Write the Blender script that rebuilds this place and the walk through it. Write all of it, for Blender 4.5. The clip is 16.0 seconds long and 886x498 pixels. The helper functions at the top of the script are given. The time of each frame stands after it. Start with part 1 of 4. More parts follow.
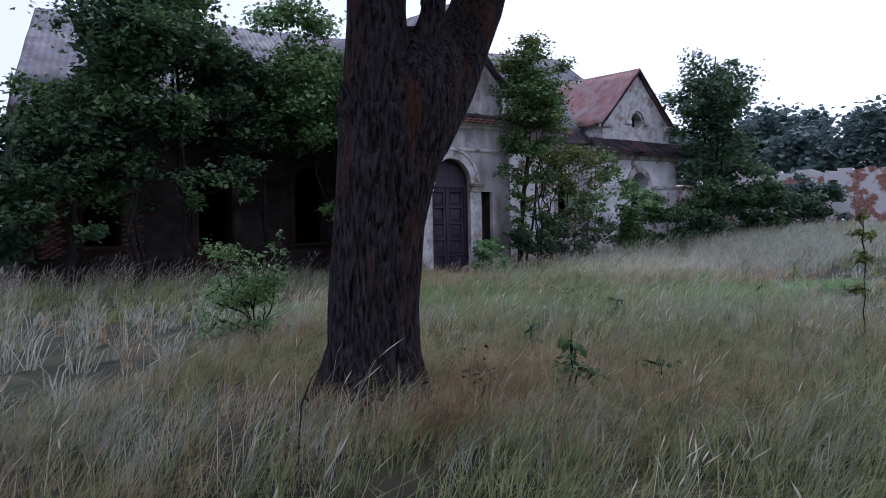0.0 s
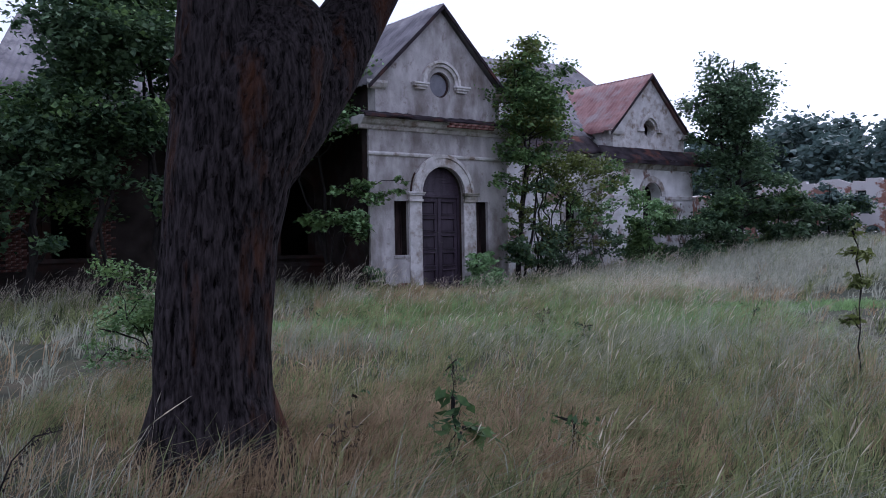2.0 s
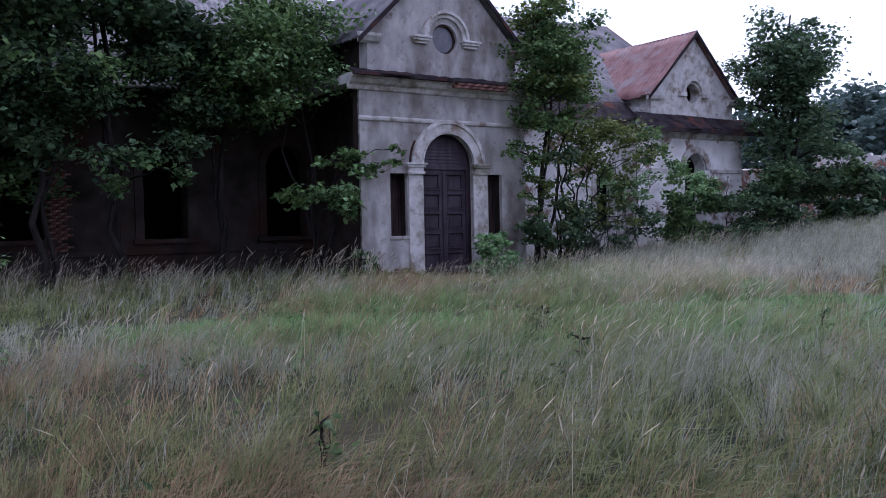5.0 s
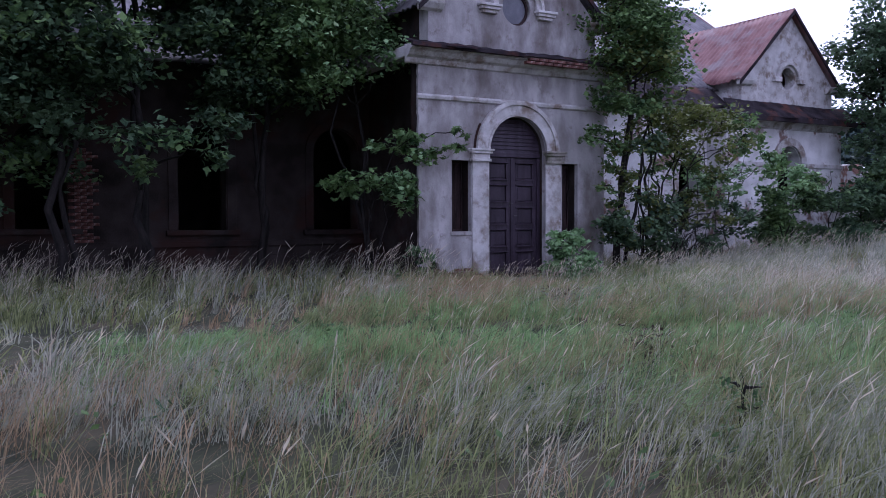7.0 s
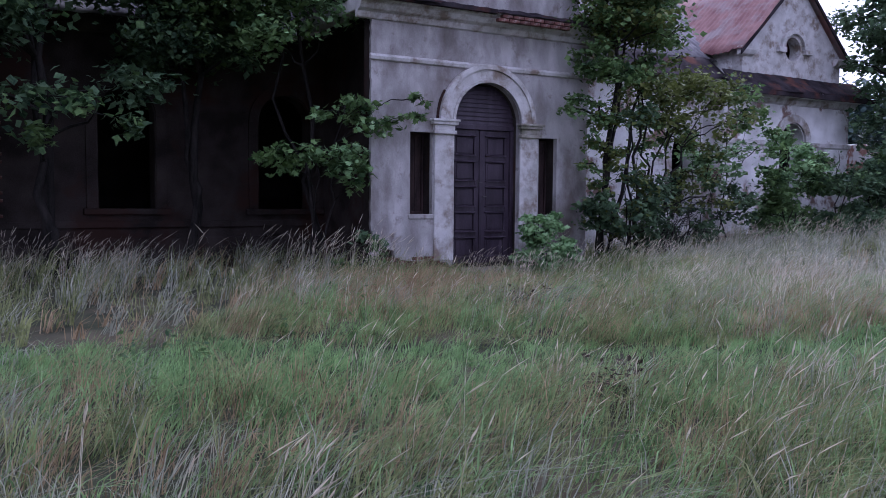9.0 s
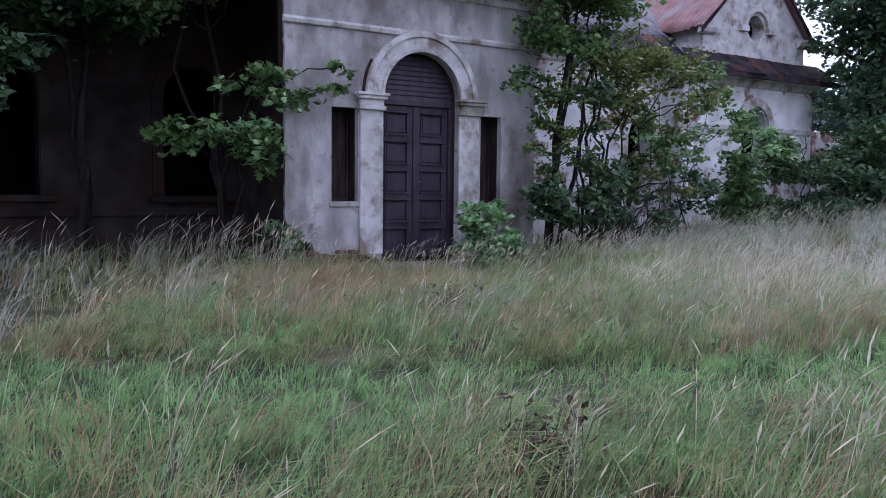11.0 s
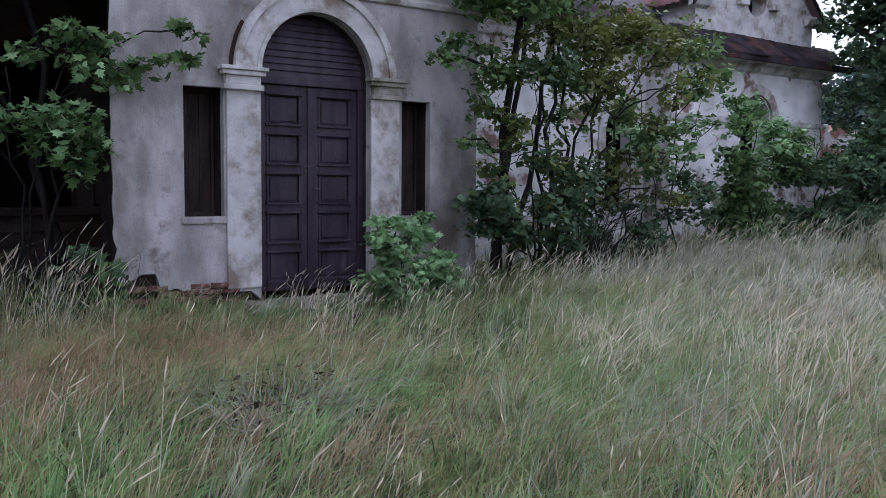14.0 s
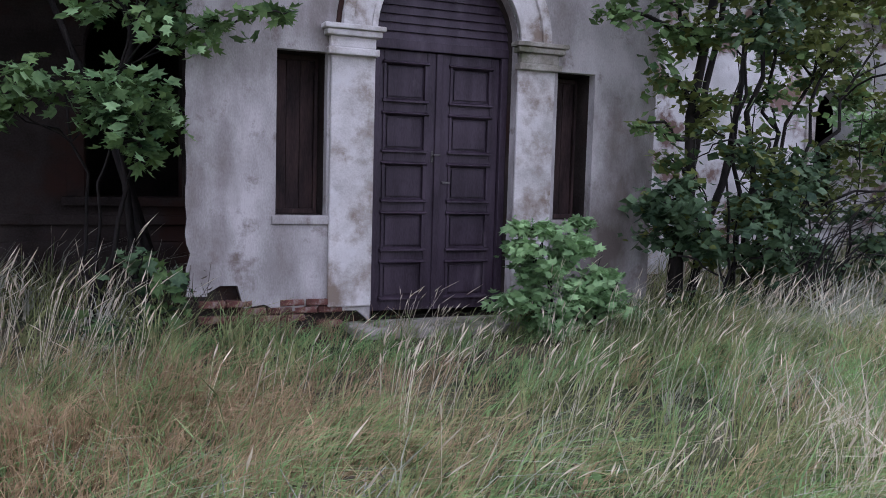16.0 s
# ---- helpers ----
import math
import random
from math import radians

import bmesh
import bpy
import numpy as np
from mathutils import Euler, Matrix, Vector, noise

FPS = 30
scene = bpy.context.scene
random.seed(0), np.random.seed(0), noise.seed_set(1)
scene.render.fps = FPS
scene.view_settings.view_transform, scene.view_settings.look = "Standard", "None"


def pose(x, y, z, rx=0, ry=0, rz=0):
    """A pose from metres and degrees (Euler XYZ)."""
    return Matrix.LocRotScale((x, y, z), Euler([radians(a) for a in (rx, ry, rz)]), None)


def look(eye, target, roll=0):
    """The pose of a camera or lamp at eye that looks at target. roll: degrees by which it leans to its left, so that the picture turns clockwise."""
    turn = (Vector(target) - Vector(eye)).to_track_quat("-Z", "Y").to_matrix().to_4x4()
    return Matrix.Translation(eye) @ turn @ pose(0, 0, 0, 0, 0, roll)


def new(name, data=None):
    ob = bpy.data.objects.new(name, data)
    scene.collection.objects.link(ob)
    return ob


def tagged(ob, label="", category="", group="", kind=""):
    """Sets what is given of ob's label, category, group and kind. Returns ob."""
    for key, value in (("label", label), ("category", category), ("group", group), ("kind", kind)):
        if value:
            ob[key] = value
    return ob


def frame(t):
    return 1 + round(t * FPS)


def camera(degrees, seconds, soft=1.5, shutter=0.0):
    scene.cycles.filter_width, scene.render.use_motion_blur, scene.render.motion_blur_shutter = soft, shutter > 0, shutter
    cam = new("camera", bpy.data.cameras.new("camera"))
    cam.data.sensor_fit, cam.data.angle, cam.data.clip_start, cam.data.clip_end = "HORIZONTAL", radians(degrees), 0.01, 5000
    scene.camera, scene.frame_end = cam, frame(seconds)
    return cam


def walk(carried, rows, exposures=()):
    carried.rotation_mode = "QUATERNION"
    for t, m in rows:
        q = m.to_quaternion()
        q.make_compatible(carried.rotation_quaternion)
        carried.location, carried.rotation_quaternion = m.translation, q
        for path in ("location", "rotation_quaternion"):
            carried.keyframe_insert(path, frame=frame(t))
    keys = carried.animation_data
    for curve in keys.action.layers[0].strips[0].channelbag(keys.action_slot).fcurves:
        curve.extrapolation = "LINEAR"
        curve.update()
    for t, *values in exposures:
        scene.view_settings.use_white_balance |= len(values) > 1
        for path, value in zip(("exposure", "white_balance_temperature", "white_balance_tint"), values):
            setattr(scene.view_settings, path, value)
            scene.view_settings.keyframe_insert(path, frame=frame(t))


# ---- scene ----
# ---- camera ----
cam = camera(55.16, 16.0, soft=0.9)
ROWS = [
    (0.0, -17.497, -21.164, 1.485, -1.40, 1.23, -38.99),
    (0.5, -17.105, -21.113, 1.498, -2.64, 0.27, -38.89),
    (1.0, -16.669, -21.035, 1.511, -2.86, -0.17, -39.32),
    (1.5, -16.183, -20.897, 1.513, -1.21, 0.31, -38.24),
    (2.0, -15.561, -20.702, 1.516, -0.64, 1.05, -36.90),
    (2.5, -14.976, -20.406, 1.511, -0.76, 1.23, -35.67),
    (3.0, -14.380, -20.064, 1.553, -1.00, 1.57, -36.70),
    (3.5, -13.795, -19.742, 1.578, -1.48, 1.28, -36.75),
    (4.0, -13.430, -19.365, 1.531, -1.68, 1.47, -34.99),
    (6.5, -11.666, -17.017, 1.435, -2.26, 0.92, -32.71),
    (7.0, -11.448, -16.289, 1.408, -2.16, 0.23, -30.09),
    (7.5, -11.061, -15.758, 1.447, -3.33, -0.27, -29.28),
    (8.0, -10.507, -15.330, 1.487, -3.89, 0.31, -30.81),
    (8.5, -9.992, -14.909, 1.502, -3.69, -0.42, -30.43),
    (11.0, -8.107, -13.047, 1.361, -4.24, -0.62, -33.34),
    (11.5, -7.475, -12.612, 1.465, -3.38, -0.56, -36.87),
    (12.0, -6.933, -12.233, 1.485, -4.16, 1.12, -38.67),
    (12.5, -6.405, -11.771, 1.435, -2.38, -0.43, -38.84),
    (13.0, -5.849, -11.274, 1.484, -3.27, 0.64, -34.18),
    (13.5, -5.382, -10.820, 1.505, -3.03, 1.65, -32.11),
    (14.0, -4.955, -10.368, 1.500, -4.34, -0.46, -33.94),
    (14.5, -4.448, -9.849, 1.495, -5.02, -0.61, -30.79),
    (15.0, -3.994, -9.267, 1.489, -3.77, -1.42, -25.92),
    (15.5, -3.694, -8.777, 1.493, -5.58, -2.87, -25.45),
    (16.0, -3.476, -8.226, 1.514, -4.98, -1.62, -22.76),
]
EXPOSURES = [(0.0, 0.04, 5450, 20), (3.5, 0.16, 5450, 20), (7.0, 0.2, 5250, 31), (8.7, 0.26, 5250, 30), (11.0, 0.58, 5400, 23), (13.0, 0.48, 5550, 16), (14.5, 0.48, 5650, 17), (15.0, 0.72, 5700, 18), (16.0, 0.84, 5800, 20)]
walk(cam, [(t, pose(x, y, z, 90 + pitch, roll, yaw)) for t, x, y, z, pitch, roll, yaw in ROWS], EXPOSURES)

# ---- world and light: a bright, overcast evening ----
world = bpy.data.worlds.new("overcast_sky")
scene.world = world
world.use_nodes = True
wt = world.node_tree
wt.nodes.clear()
sky = wt.nodes.new("ShaderNodeTexSky")
sky.sky_type = "NISHITA"
sky.sun_disc = False
sky.sun_elevation = radians(38)
sky.sun_rotation = radians(65)
sky.air_density, sky.dust_density = 1.0, 4.0
soft_sky = wt.nodes.new("ShaderNodeHueSaturation")
soft_sky.inputs["Saturation"].default_value = 0.12
cloud = wt.nodes.new("ShaderNodeMixRGB")
cloud.inputs[0].default_value = 0.72
cloud.inputs[2].default_value = (10.4, 10.7, 12.0, 1)
bg = wt.nodes.new("ShaderNodeBackground")
bg.inputs["Strength"].default_value = 0.1
wo = wt.nodes.new("ShaderNodeOutputWorld")
wt.links.new(sky.outputs[0], soft_sky.inputs["Color"])
wt.links.new(soft_sky.outputs[0], cloud.inputs[1])
wt.links.new(cloud.outputs[0], bg.inputs["Color"])
wt.links.new(bg.outputs[0], wo.inputs[0])
sun = new("sun", bpy.data.lights.new("sun", "SUN"))
sun.data.energy = 1.3
sun.data.angle = radians(25)
sun.data.color = (1.0, 0.97, 0.93)
sun.matrix_world = look((34, 16, 44), (0, 0, 0))


# ---- materials ----
def mat(name, low, high, scale=4.0, rough=0.85, bump=0.3, fine=60.0, stain=None, stain_scale=0.7, stain_at=(0.5, 0.62), metal=0.0,
        stretch=(1, 1, 1), flake=None, flake_scale=6.0, flake_at=(0.55, 0.60), per_object=0.0, translucent=0.0, spec=0.3):
    """Two-scale noise colour, an optional stain with its own shape, fine bump."""
    m = bpy.data.materials.new(name)
    m.use_nodes = True
    t = m.node_tree
    n, l = t.nodes, t.links
    b = n["Principled BSDF"]
    co = n.new("ShaderNodeTexCoord")
    mp = n.new("ShaderNodeMapping")
    mp.inputs["Scale"].default_value = stretch
    l.new(co.outputs["Object"], mp.inputs[0])
    a = n.new("ShaderNodeTexNoise")
    a.inputs["Scale"].default_value = scale
    a.inputs["Detail"].default_value = 6
    l.new(mp.outputs[0], a.inputs["Vector"])
    f = n.new("ShaderNodeTexNoise")
    f.inputs["Scale"].default_value = fine
    f.inputs["Detail"].default_value = 3
    l.new(mp.outputs[0], f.inputs["Vector"])
    mx = n.new("ShaderNodeMath")
    mx.operation = "MULTIPLY_ADD"
    l.new(f.outputs[0], mx.inputs[0])
    mx.inputs[1].default_value = 0.35
    l.new(a.outputs[0], mx.inputs[2])
    r = n.new("ShaderNodeValToRGB")
    r.color_ramp.elements[0].position, r.color_ramp.elements[1].position = 0.5, 0.85
    r.color_ramp.elements[0].color, r.color_ramp.elements[1].color = (*low, 1), (*high, 1)
    l.new(mx.outputs[0], r.inputs[0])
    out = r.outputs[0]
    if stain:
        s = n.new("ShaderNodeTexNoise")
        s.inputs["Scale"].default_value = stain_scale
        s.inputs["Detail"].default_value = 9
        s.inputs["Roughness"].default_value = 0.65
        l.new(mp.outputs[0], s.inputs["Vector"])
        sr = n.new("ShaderNodeValToRGB")
        sr.color_ramp.elements[0].position, sr.color_ramp.elements[1].position = stain_at
        l.new(s.outputs[0], sr.inputs[0])
        mc = n.new("ShaderNodeMixRGB")
        mc.inputs[2].default_value = (*stain, 1)
        l.new(sr.outputs[0], mc.inputs[0])
        l.new(out, mc.inputs[1])
        out = mc.outputs[0]
    if flake:
        s = n.new("ShaderNodeTexNoise")
        s.inputs["Scale"].default_value = flake_scale
        s.inputs["Detail"].default_value = 8
        s.inputs["Roughness"].default_value = 0.7
        l.new(co.outputs["Object"], s.inputs["Vector"])
        sr = n.new("ShaderNodeValToRGB")
        sr.color_ramp.elements[0].position, sr.color_ramp.elements[1].position = flake_at
        l.new(s.outputs[0], sr.inputs[0])
        mc = n.new("ShaderNodeMixRGB")
        mc.inputs[2].default_value = (*flake, 1)
        l.new(sr.outputs[0], mc.inputs[0])
        l.new(out, mc.inputs[1])
        out = mc.outputs[0]
    if per_object:
        oi = n.new("ShaderNodeObjectInfo")
        hs = n.new("ShaderNodeHueSaturation")
        mr = n.new("ShaderNodeMapRange")
        mr.inputs[3].default_value, mr.inputs[4].default_value = 1 - per_object, 1 + per_object
        l.new(oi.outputs["Random"], mr.inputs[0])
        l.new(mr.outputs[0], hs.inputs["Value"])
        l.new(out, hs.inputs["Color"])
        out = hs.outputs[0]
    l.new(out, b.inputs["Base Color"])
    b.inputs["Roughness"].default_value = rough
    b.inputs["Metallic"].default_value = metal
    b.inputs["Specular IOR Level"].default_value = spec
    if bump:
        bp = n.new("ShaderNodeBump")
        bp.inputs["Strength"].default_value = bump
        bp.inputs["Distance"].default_value = 0.02
        l.new(mx.outputs[0], bp.inputs["Height"])
        l.new(bp.outputs[0], b.inputs["Normal"])
    if translucent:
        tr = n.new("ShaderNodeBsdfTranslucent")
        l.new(out, tr.inputs[0])
        ms = n.new("ShaderNodeMixShader")
        ms.inputs[0].default_value = translucent
        l.new(b.outputs[0], ms.inputs[1])
        l.new(tr.outputs[0], ms.inputs[2])
        l.new(ms.outputs[0], n["Material Output"].inputs[0])
    return m


PLASTER = mat("weathered_plaster", (0.31, 0.29, 0.285), (0.54, 0.51, 0.515), 2.6, 0.92, 0.7, 70, stain=(0.15, 0.125, 0.115), stain_scale=0.8, stain_at=(0.46, 0.66), stretch=(1, 1, 0.5), spec=0.1, flake=(0.20, 0.165, 0.15), flake_scale=2.6, flake_at=(0.55, 0.68))
# plaster coloured near black: the shade under the trees is put into it
PLASTER_SHADED = mat("shade_darkened_plaster", (0.026, 0.021, 0.020), (0.066, 0.054, 0.050), 1.6, 0.95, 0.5, 40, stain=(0.050, 0.028, 0.024), stain_scale=0.6, stain_at=(0.5, 0.6), spec=0.05)
PLASTER_PEEL = mat("peeling_plaster", (0.56, 0.54, 0.54), (0.84, 0.82, 0.83), 1.8, 0.93, 0.6, 45, stain=(0.23, 0.15, 0.13), stain_scale=1.1, stain_at=(0.52, 0.60))
TRIM = mat("limewashed_moulding", (0.42, 0.40, 0.39), (0.66, 0.63, 0.63), 3.0, 0.9, 0.4, 60, stain=(0.24, 0.19, 0.155), stain_scale=2.2, stain_at=(0.48, 0.64), flake=(0.62, 0.60, 0.605), flake_scale=3.5, flake_at=(0.52, 0.66))
BRICK = mat("old_red_brick", (0.07, 0.030, 0.026), (0.17, 0.072, 0.058), 9.0, 0.95, 0.6, 90, stain=(0.30, 0.26, 0.24), stain_scale=6, stain_at=(0.56, 0.7), per_object=0.3)
BRICKWORK = mat("far_brickwork", (0.20, 0.09, 0.07), (0.38, 0.21, 0.17), 7.0, 0.95, 0.5, 60, stain=(0.62, 0.59, 0.59), stain_scale=0.8, stain_at=(0.46, 0.50))
DOOR = mat("dark_plum_door_paint", (0.020, 0.012, 0.021), (0.062, 0.044, 0.064), 5.0, 0.5, 0.35, 80, stain=(0.13, 0.105, 0.13), stain_scale=3.0, stain_at=(0.58, 0.75), stretch=(1, 1, 0.25))
BOARD = mat("rotten_window_board", (0.018, 0.012, 0.013), (0.075, 0.045, 0.043), 6.0, 0.8, 0.4, 70, stain=(0.15, 0.11, 0.11), stain_scale=4, stain_at=(0.58, 0.72), stretch=(1, 1, 0.2))
IRON = mat("worn_iron", (0.04, 0.035, 0.035), (0.16, 0.15, 0.15), 12, 0.5, 0.2, 90, metal=0.7)
ROOF_RED = mat("rusty_red_sheet", (0.19, 0.085, 0.085), (0.34, 0.19, 0.18), 2.0, 0.7, 0.25, 40, stain=(0.30, 0.24, 0.24), stain_scale=1.1, stain_at=(0.5, 0.66))
ROOF_GREY = mat("grey_roof_sheet", (0.11, 0.10, 0.115), (0.22, 0.205, 0.225), 1.5, 0.85, 0.3, 40, stain=(0.30, 0.285, 0.285), stain_scale=0.8, stain_at=(0.52, 0.66))
ROOF_DARK = mat("tarred_sheet_metal", (0.020, 0.016, 0.019), (0.055, 0.046, 0.053), 2.5, 0.95, 0.25, 50, stain=(0.11, 0.05, 0.04), stain_scale=1.3, stain_at=(0.54, 0.68), spec=0.05)
STONE = mat("mossy_stone_step", (0.22, 0.20, 0.17), (0.42, 0.39, 0.35), 4, 0.95, 0.6, 50, stain=(0.10, 0.11, 0.06), stain_scale=3, stain_at=(0.5, 0.65))
# room shade put into the colour, to keep the window openings black
DARKROOM = mat("room_shade_colour", (0.025, 0.021, 0.021), (0.06, 0.05, 0.05), 1.5, 0.95, 0.2, 30, spec=0.05)
# the sky's reflection is put into the pane as a blue-grey colour
PANE = mat("sky_grey_pane", (0.13, 0.13, 0.16), (0.22, 0.22, 0.26), 3, 0.35, 0.05, 40)
BARK = mat("furrowed_dark_bark", (0.003, 0.0026, 0.003), (0.055, 0.045, 0.048), 30, 0.95, 1.0, 90, stain=(0.085, 0.036, 0.02), stain_scale=3.0, stain_at=(0.56, 0.72), stretch=(1, 1, 0.2), spec=0.08)
TWIG = mat("grey_brown_twig", (0.009, 0.008, 0.008), (0.036, 0.030, 0.028), 8, 0.95, 0.6, 60, stretch=(1, 1, 0.3))
SOIL = mat("matted_grass_ground", (0.012, 0.016, 0.008), (0.050, 0.054, 0.028), 1.1, 1.0, 0.8, 22, stain=(0.085, 0.07, 0.045), stain_scale=0.5, stain_at=(0.48, 0.62))


def leaf_mat(name, low, high, scale=1.3, tr=0.3):
    return mat(name, low, high, scale, 0.62, 0.0, 22, translucent=tr, spec=0.18)


LEAF_DARK = leaf_mat("dark_maple_leaf", (0.020, 0.045, 0.026), (0.150, 0.235, 0.120), 2.4)
LEAF_MID = leaf_mat("green_leaf", (0.034, 0.076, 0.032), (0.20, 0.31, 0.11), 2.4)
LEAF_LIGHT = leaf_mat("fresh_green_leaf", (0.12, 0.22, 0.095), (0.38, 0.57, 0.28), 3.0)
LEAF_OLIVE = leaf_mat("olive_leaf", (0.050, 0.070, 0.022), (0.21, 0.245, 0.070), 2.4)
# paler and bluer than the other leaves: distance haze put into the colour
LEAF_FAR = leaf_mat("haze_tinted_leaf", (0.060, 0.10, 0.095), (0.15, 0.21, 0.19), 0.4)
G_GREEN = leaf_mat("green_grass", (0.060, 0.086, 0.032), (0.42, 0.45, 0.21), 5.0, 0.4)
G_PALE = leaf_mat("silvery_grass", (0.19, 0.21, 0.155), (0.61, 0.60, 0.50), 5.0, 0.35)
G_DRY = leaf_mat("dry_straw_grass", (0.17, 0.115, 0.065), (0.62, 0.46, 0.29), 4.0, 0.35)
G_SEED = leaf_mat("bleached_seed_head", (0.46, 0.40, 0.31), (0.86, 0.78, 0.64), 3.0, 0.3)
G_LUSH = leaf_mat("lush_short_grass", (0.085, 0.160, 0.058), (0.38, 0.58, 0.245), 5.0, 0.4)
WEED_GREY = mat("grey_withered_bramble", (0.10, 0.10, 0.09), (0.42, 0.42, 0.39), 9, 0.95, 0.3, 40)
WEED_DEAD = mat("withered_brown_weed", (0.03, 0.022, 0.016), (0.09, 0.07, 0.05), 9, 0.95, 0.3, 40)


# ---- mesh helpers ----
def mesh_object(name, verts, faces, material, parent=None, smooth=False):
    me = bpy.data.meshes.new(name)
    me.from_pydata([tuple(v) for v in verts], [], faces)
    me.materials.append(material)
    me.validate()
    me.update()
    if smooth:
        me.polygons.foreach_set("use_smooth", [True] * len(me.polygons))
    ob = new(name, me)
    if parent:
        ob.parent = parent
    return ob


def empty(name, at=(0, 0, 0)):
    ob = new(name)
    ob.location = at
    return ob


class Solid:
    """Collects boxes, prisms and rings, then becomes one bevelled mesh."""

    def __init__(self):
        self.v, self.f = [], []

    def add(self, verts, faces):
        k = len(self.v)
        self.v += [tuple(p) for p in verts]
        self.f += [tuple(i + k for i in f) for f in faces]
        return self

    def box(self, x0, x1, y0, y1, z0, z1):
        return self.add([(x, y, z) for z in (z0, z1) for y in (y0, y1) for x in (x0, x1)],
                        [(0, 2, 3, 1), (4, 5, 7, 6), (0, 1, 5, 4), (2, 6, 7, 3), (0, 4, 6, 2), (1, 3, 7, 5)])

    def prism(self, profile, x0, x1):
        """A profile of (y, z) run along x."""
        n = len(profile)
        vs = [(x0, y, z) for y, z in profile] + [(x1, y, z) for y, z in profile]
        fs = [(i, (i + 1) % n, n + (i + 1) % n, n + i) for i in range(n)]
        return self.add(vs, fs + [tuple(range(n))[::-1], tuple(range(n, 2 * n))])

    def ring(self, cx, cz, r0, r1, y0, y1, a0=0.0, a1=math.pi, n=28):
        vs, fs = [], []
        for i in range(n + 1):
            a = a0 + (a1 - a0) * i / n
            for r, y in ((r0, y0), (r1, y0), (r1, y1), (r0, y1)):
                vs.append((cx + r * math.cos(a), y, cz + r * math.sin(a)))
        for i in range(n):
            for j in range(4):
                fs.append((4 * i + j, 4 * i + (j + 1) % 4, 4 * i + 4 + (j + 1) % 4, 4 * i + 4 + j))
        return self.add(vs, fs + [(0, 3, 2, 1), (4 * n, 4 * n + 1, 4 * n + 2, 4 * n + 3)])

    def make(self, name, material, parent=None, bevel=0.0, at=None):
        ob = mesh_object(name, self.v, self.f, material, parent)
        bm = bmesh.new()
        bm.from_mesh(ob.data)
        bmesh.ops.recalc_face_normals(bm, faces=bm.faces)
        bm.to_mesh(ob.data)
        bm.free()
        if bevel:
            b = ob.modifiers.new("worn_edge", "BEVEL")
            b.width, b.segments, b.limit_method = bevel, 2, "ANGLE"
        if at:
            ob.location = at
        return ob


def opening(kind, x, w, z0, z1):
    return dict(kind=kind, x=x, w=w, z0=z0, z1=z1)


def span(o, x):
    h = o["w"] / 2
    u = max(-1.0, min(1.0, (x - o["x"]) / h))
    c = h * math.sqrt(max(0.0, 1 - u * u))
    if o["kind"] == "arch":
        return o["z0"], o["z1"] - h + c
    if o["kind"] == "circle":
        m = (o["z0"] + o["z1"]) / 2
        return m - c, m + c
    return o["z0"], o["z1"]


def pierced_wall(x0, x1, bottom, top, openings, y, thick):
    """Verts and faces of a wall along x whose openings go right through. top and bottom: lists of (x, z)."""
    cuts = {x0, x1} | {p[0] for p in top} | {p[0] for p in bottom}
    for o in openings:
        h = o["w"] / 2
        for i in range(17 if o["kind"] != "rect" else 2):
            k = i / 16 if o["kind"] != "rect" else i
            cuts.add(o["x"] - h * math.cos(math.pi * k))
    xs = sorted(c for c in cuts if x0 - 1e-6 <= c <= x1 + 1e-6)
    line = lambda pts, x: float(np.interp(x, [p[0] for p in pts], [p[1] for p in pts]))
    v, f = [], []

    def quad(a, b, c, d):
        k = len(v)
        v.extend((a, b, c, d))
        f.append((k, k + 1, k + 2, k + 3))

    back = y + thick
    for a, b in zip(xs, xs[1:]):
        if b - a < 1e-5:
            continue
        mid = (a + b) / 2
        inside = sorted((o for o in openings if abs(mid - o["x"]) < o["w"] / 2), key=lambda o: o["z0"])
        la, lb = line(bottom, a), line(bottom, b)
        edges = []
        for o in inside:
            (a0, a1), (b0, b1) = span(o, a), span(o, b)
            edges.append((la, lb, a0, b0))
            quad((a, y, a0), (b, y, b0), (b, back, b0), (a, back, a0))
            quad((a, y, a1), (a, back, a1), (b, back, b1), (b, y, b1))
            la, lb = a1, b1
        edges.append((la, lb, line(top, a), line(top, b)))
        for p, q, r, s in edges:
            quad((a, y, p), (b, y, q), (b, y, s), (a, y, r))
            quad((a, back, p), (a, back, r), (b, back, s), (b, back, q))
        quad((a, y, line(top, a)), (b, y, line(top, b)), (b, back, line(top, b)), (a, back, line(top, a)))
        quad((a, y, line(bottom, a)), (a, back, line(bottom, a)), (b, back, line(bottom, b)), (b, y, line(bottom, b)))
    for o in openings:
        if o["kind"] != "circle":
            for sx in (-1, 1):
                x = o["x"] + sx * o["w"] / 2
                zt = span(o, x)[1]
                quad((x, y, o["z0"]), (x, back, o["z0"]), (x, back, zt), (x, y, zt))
    for x in (x0, x1):
        quad((x, y, line(bottom, x)), (x, back, line(bottom, x)), (x, back, line(top, x)), (x, y, line(top, x)))
    return v, f


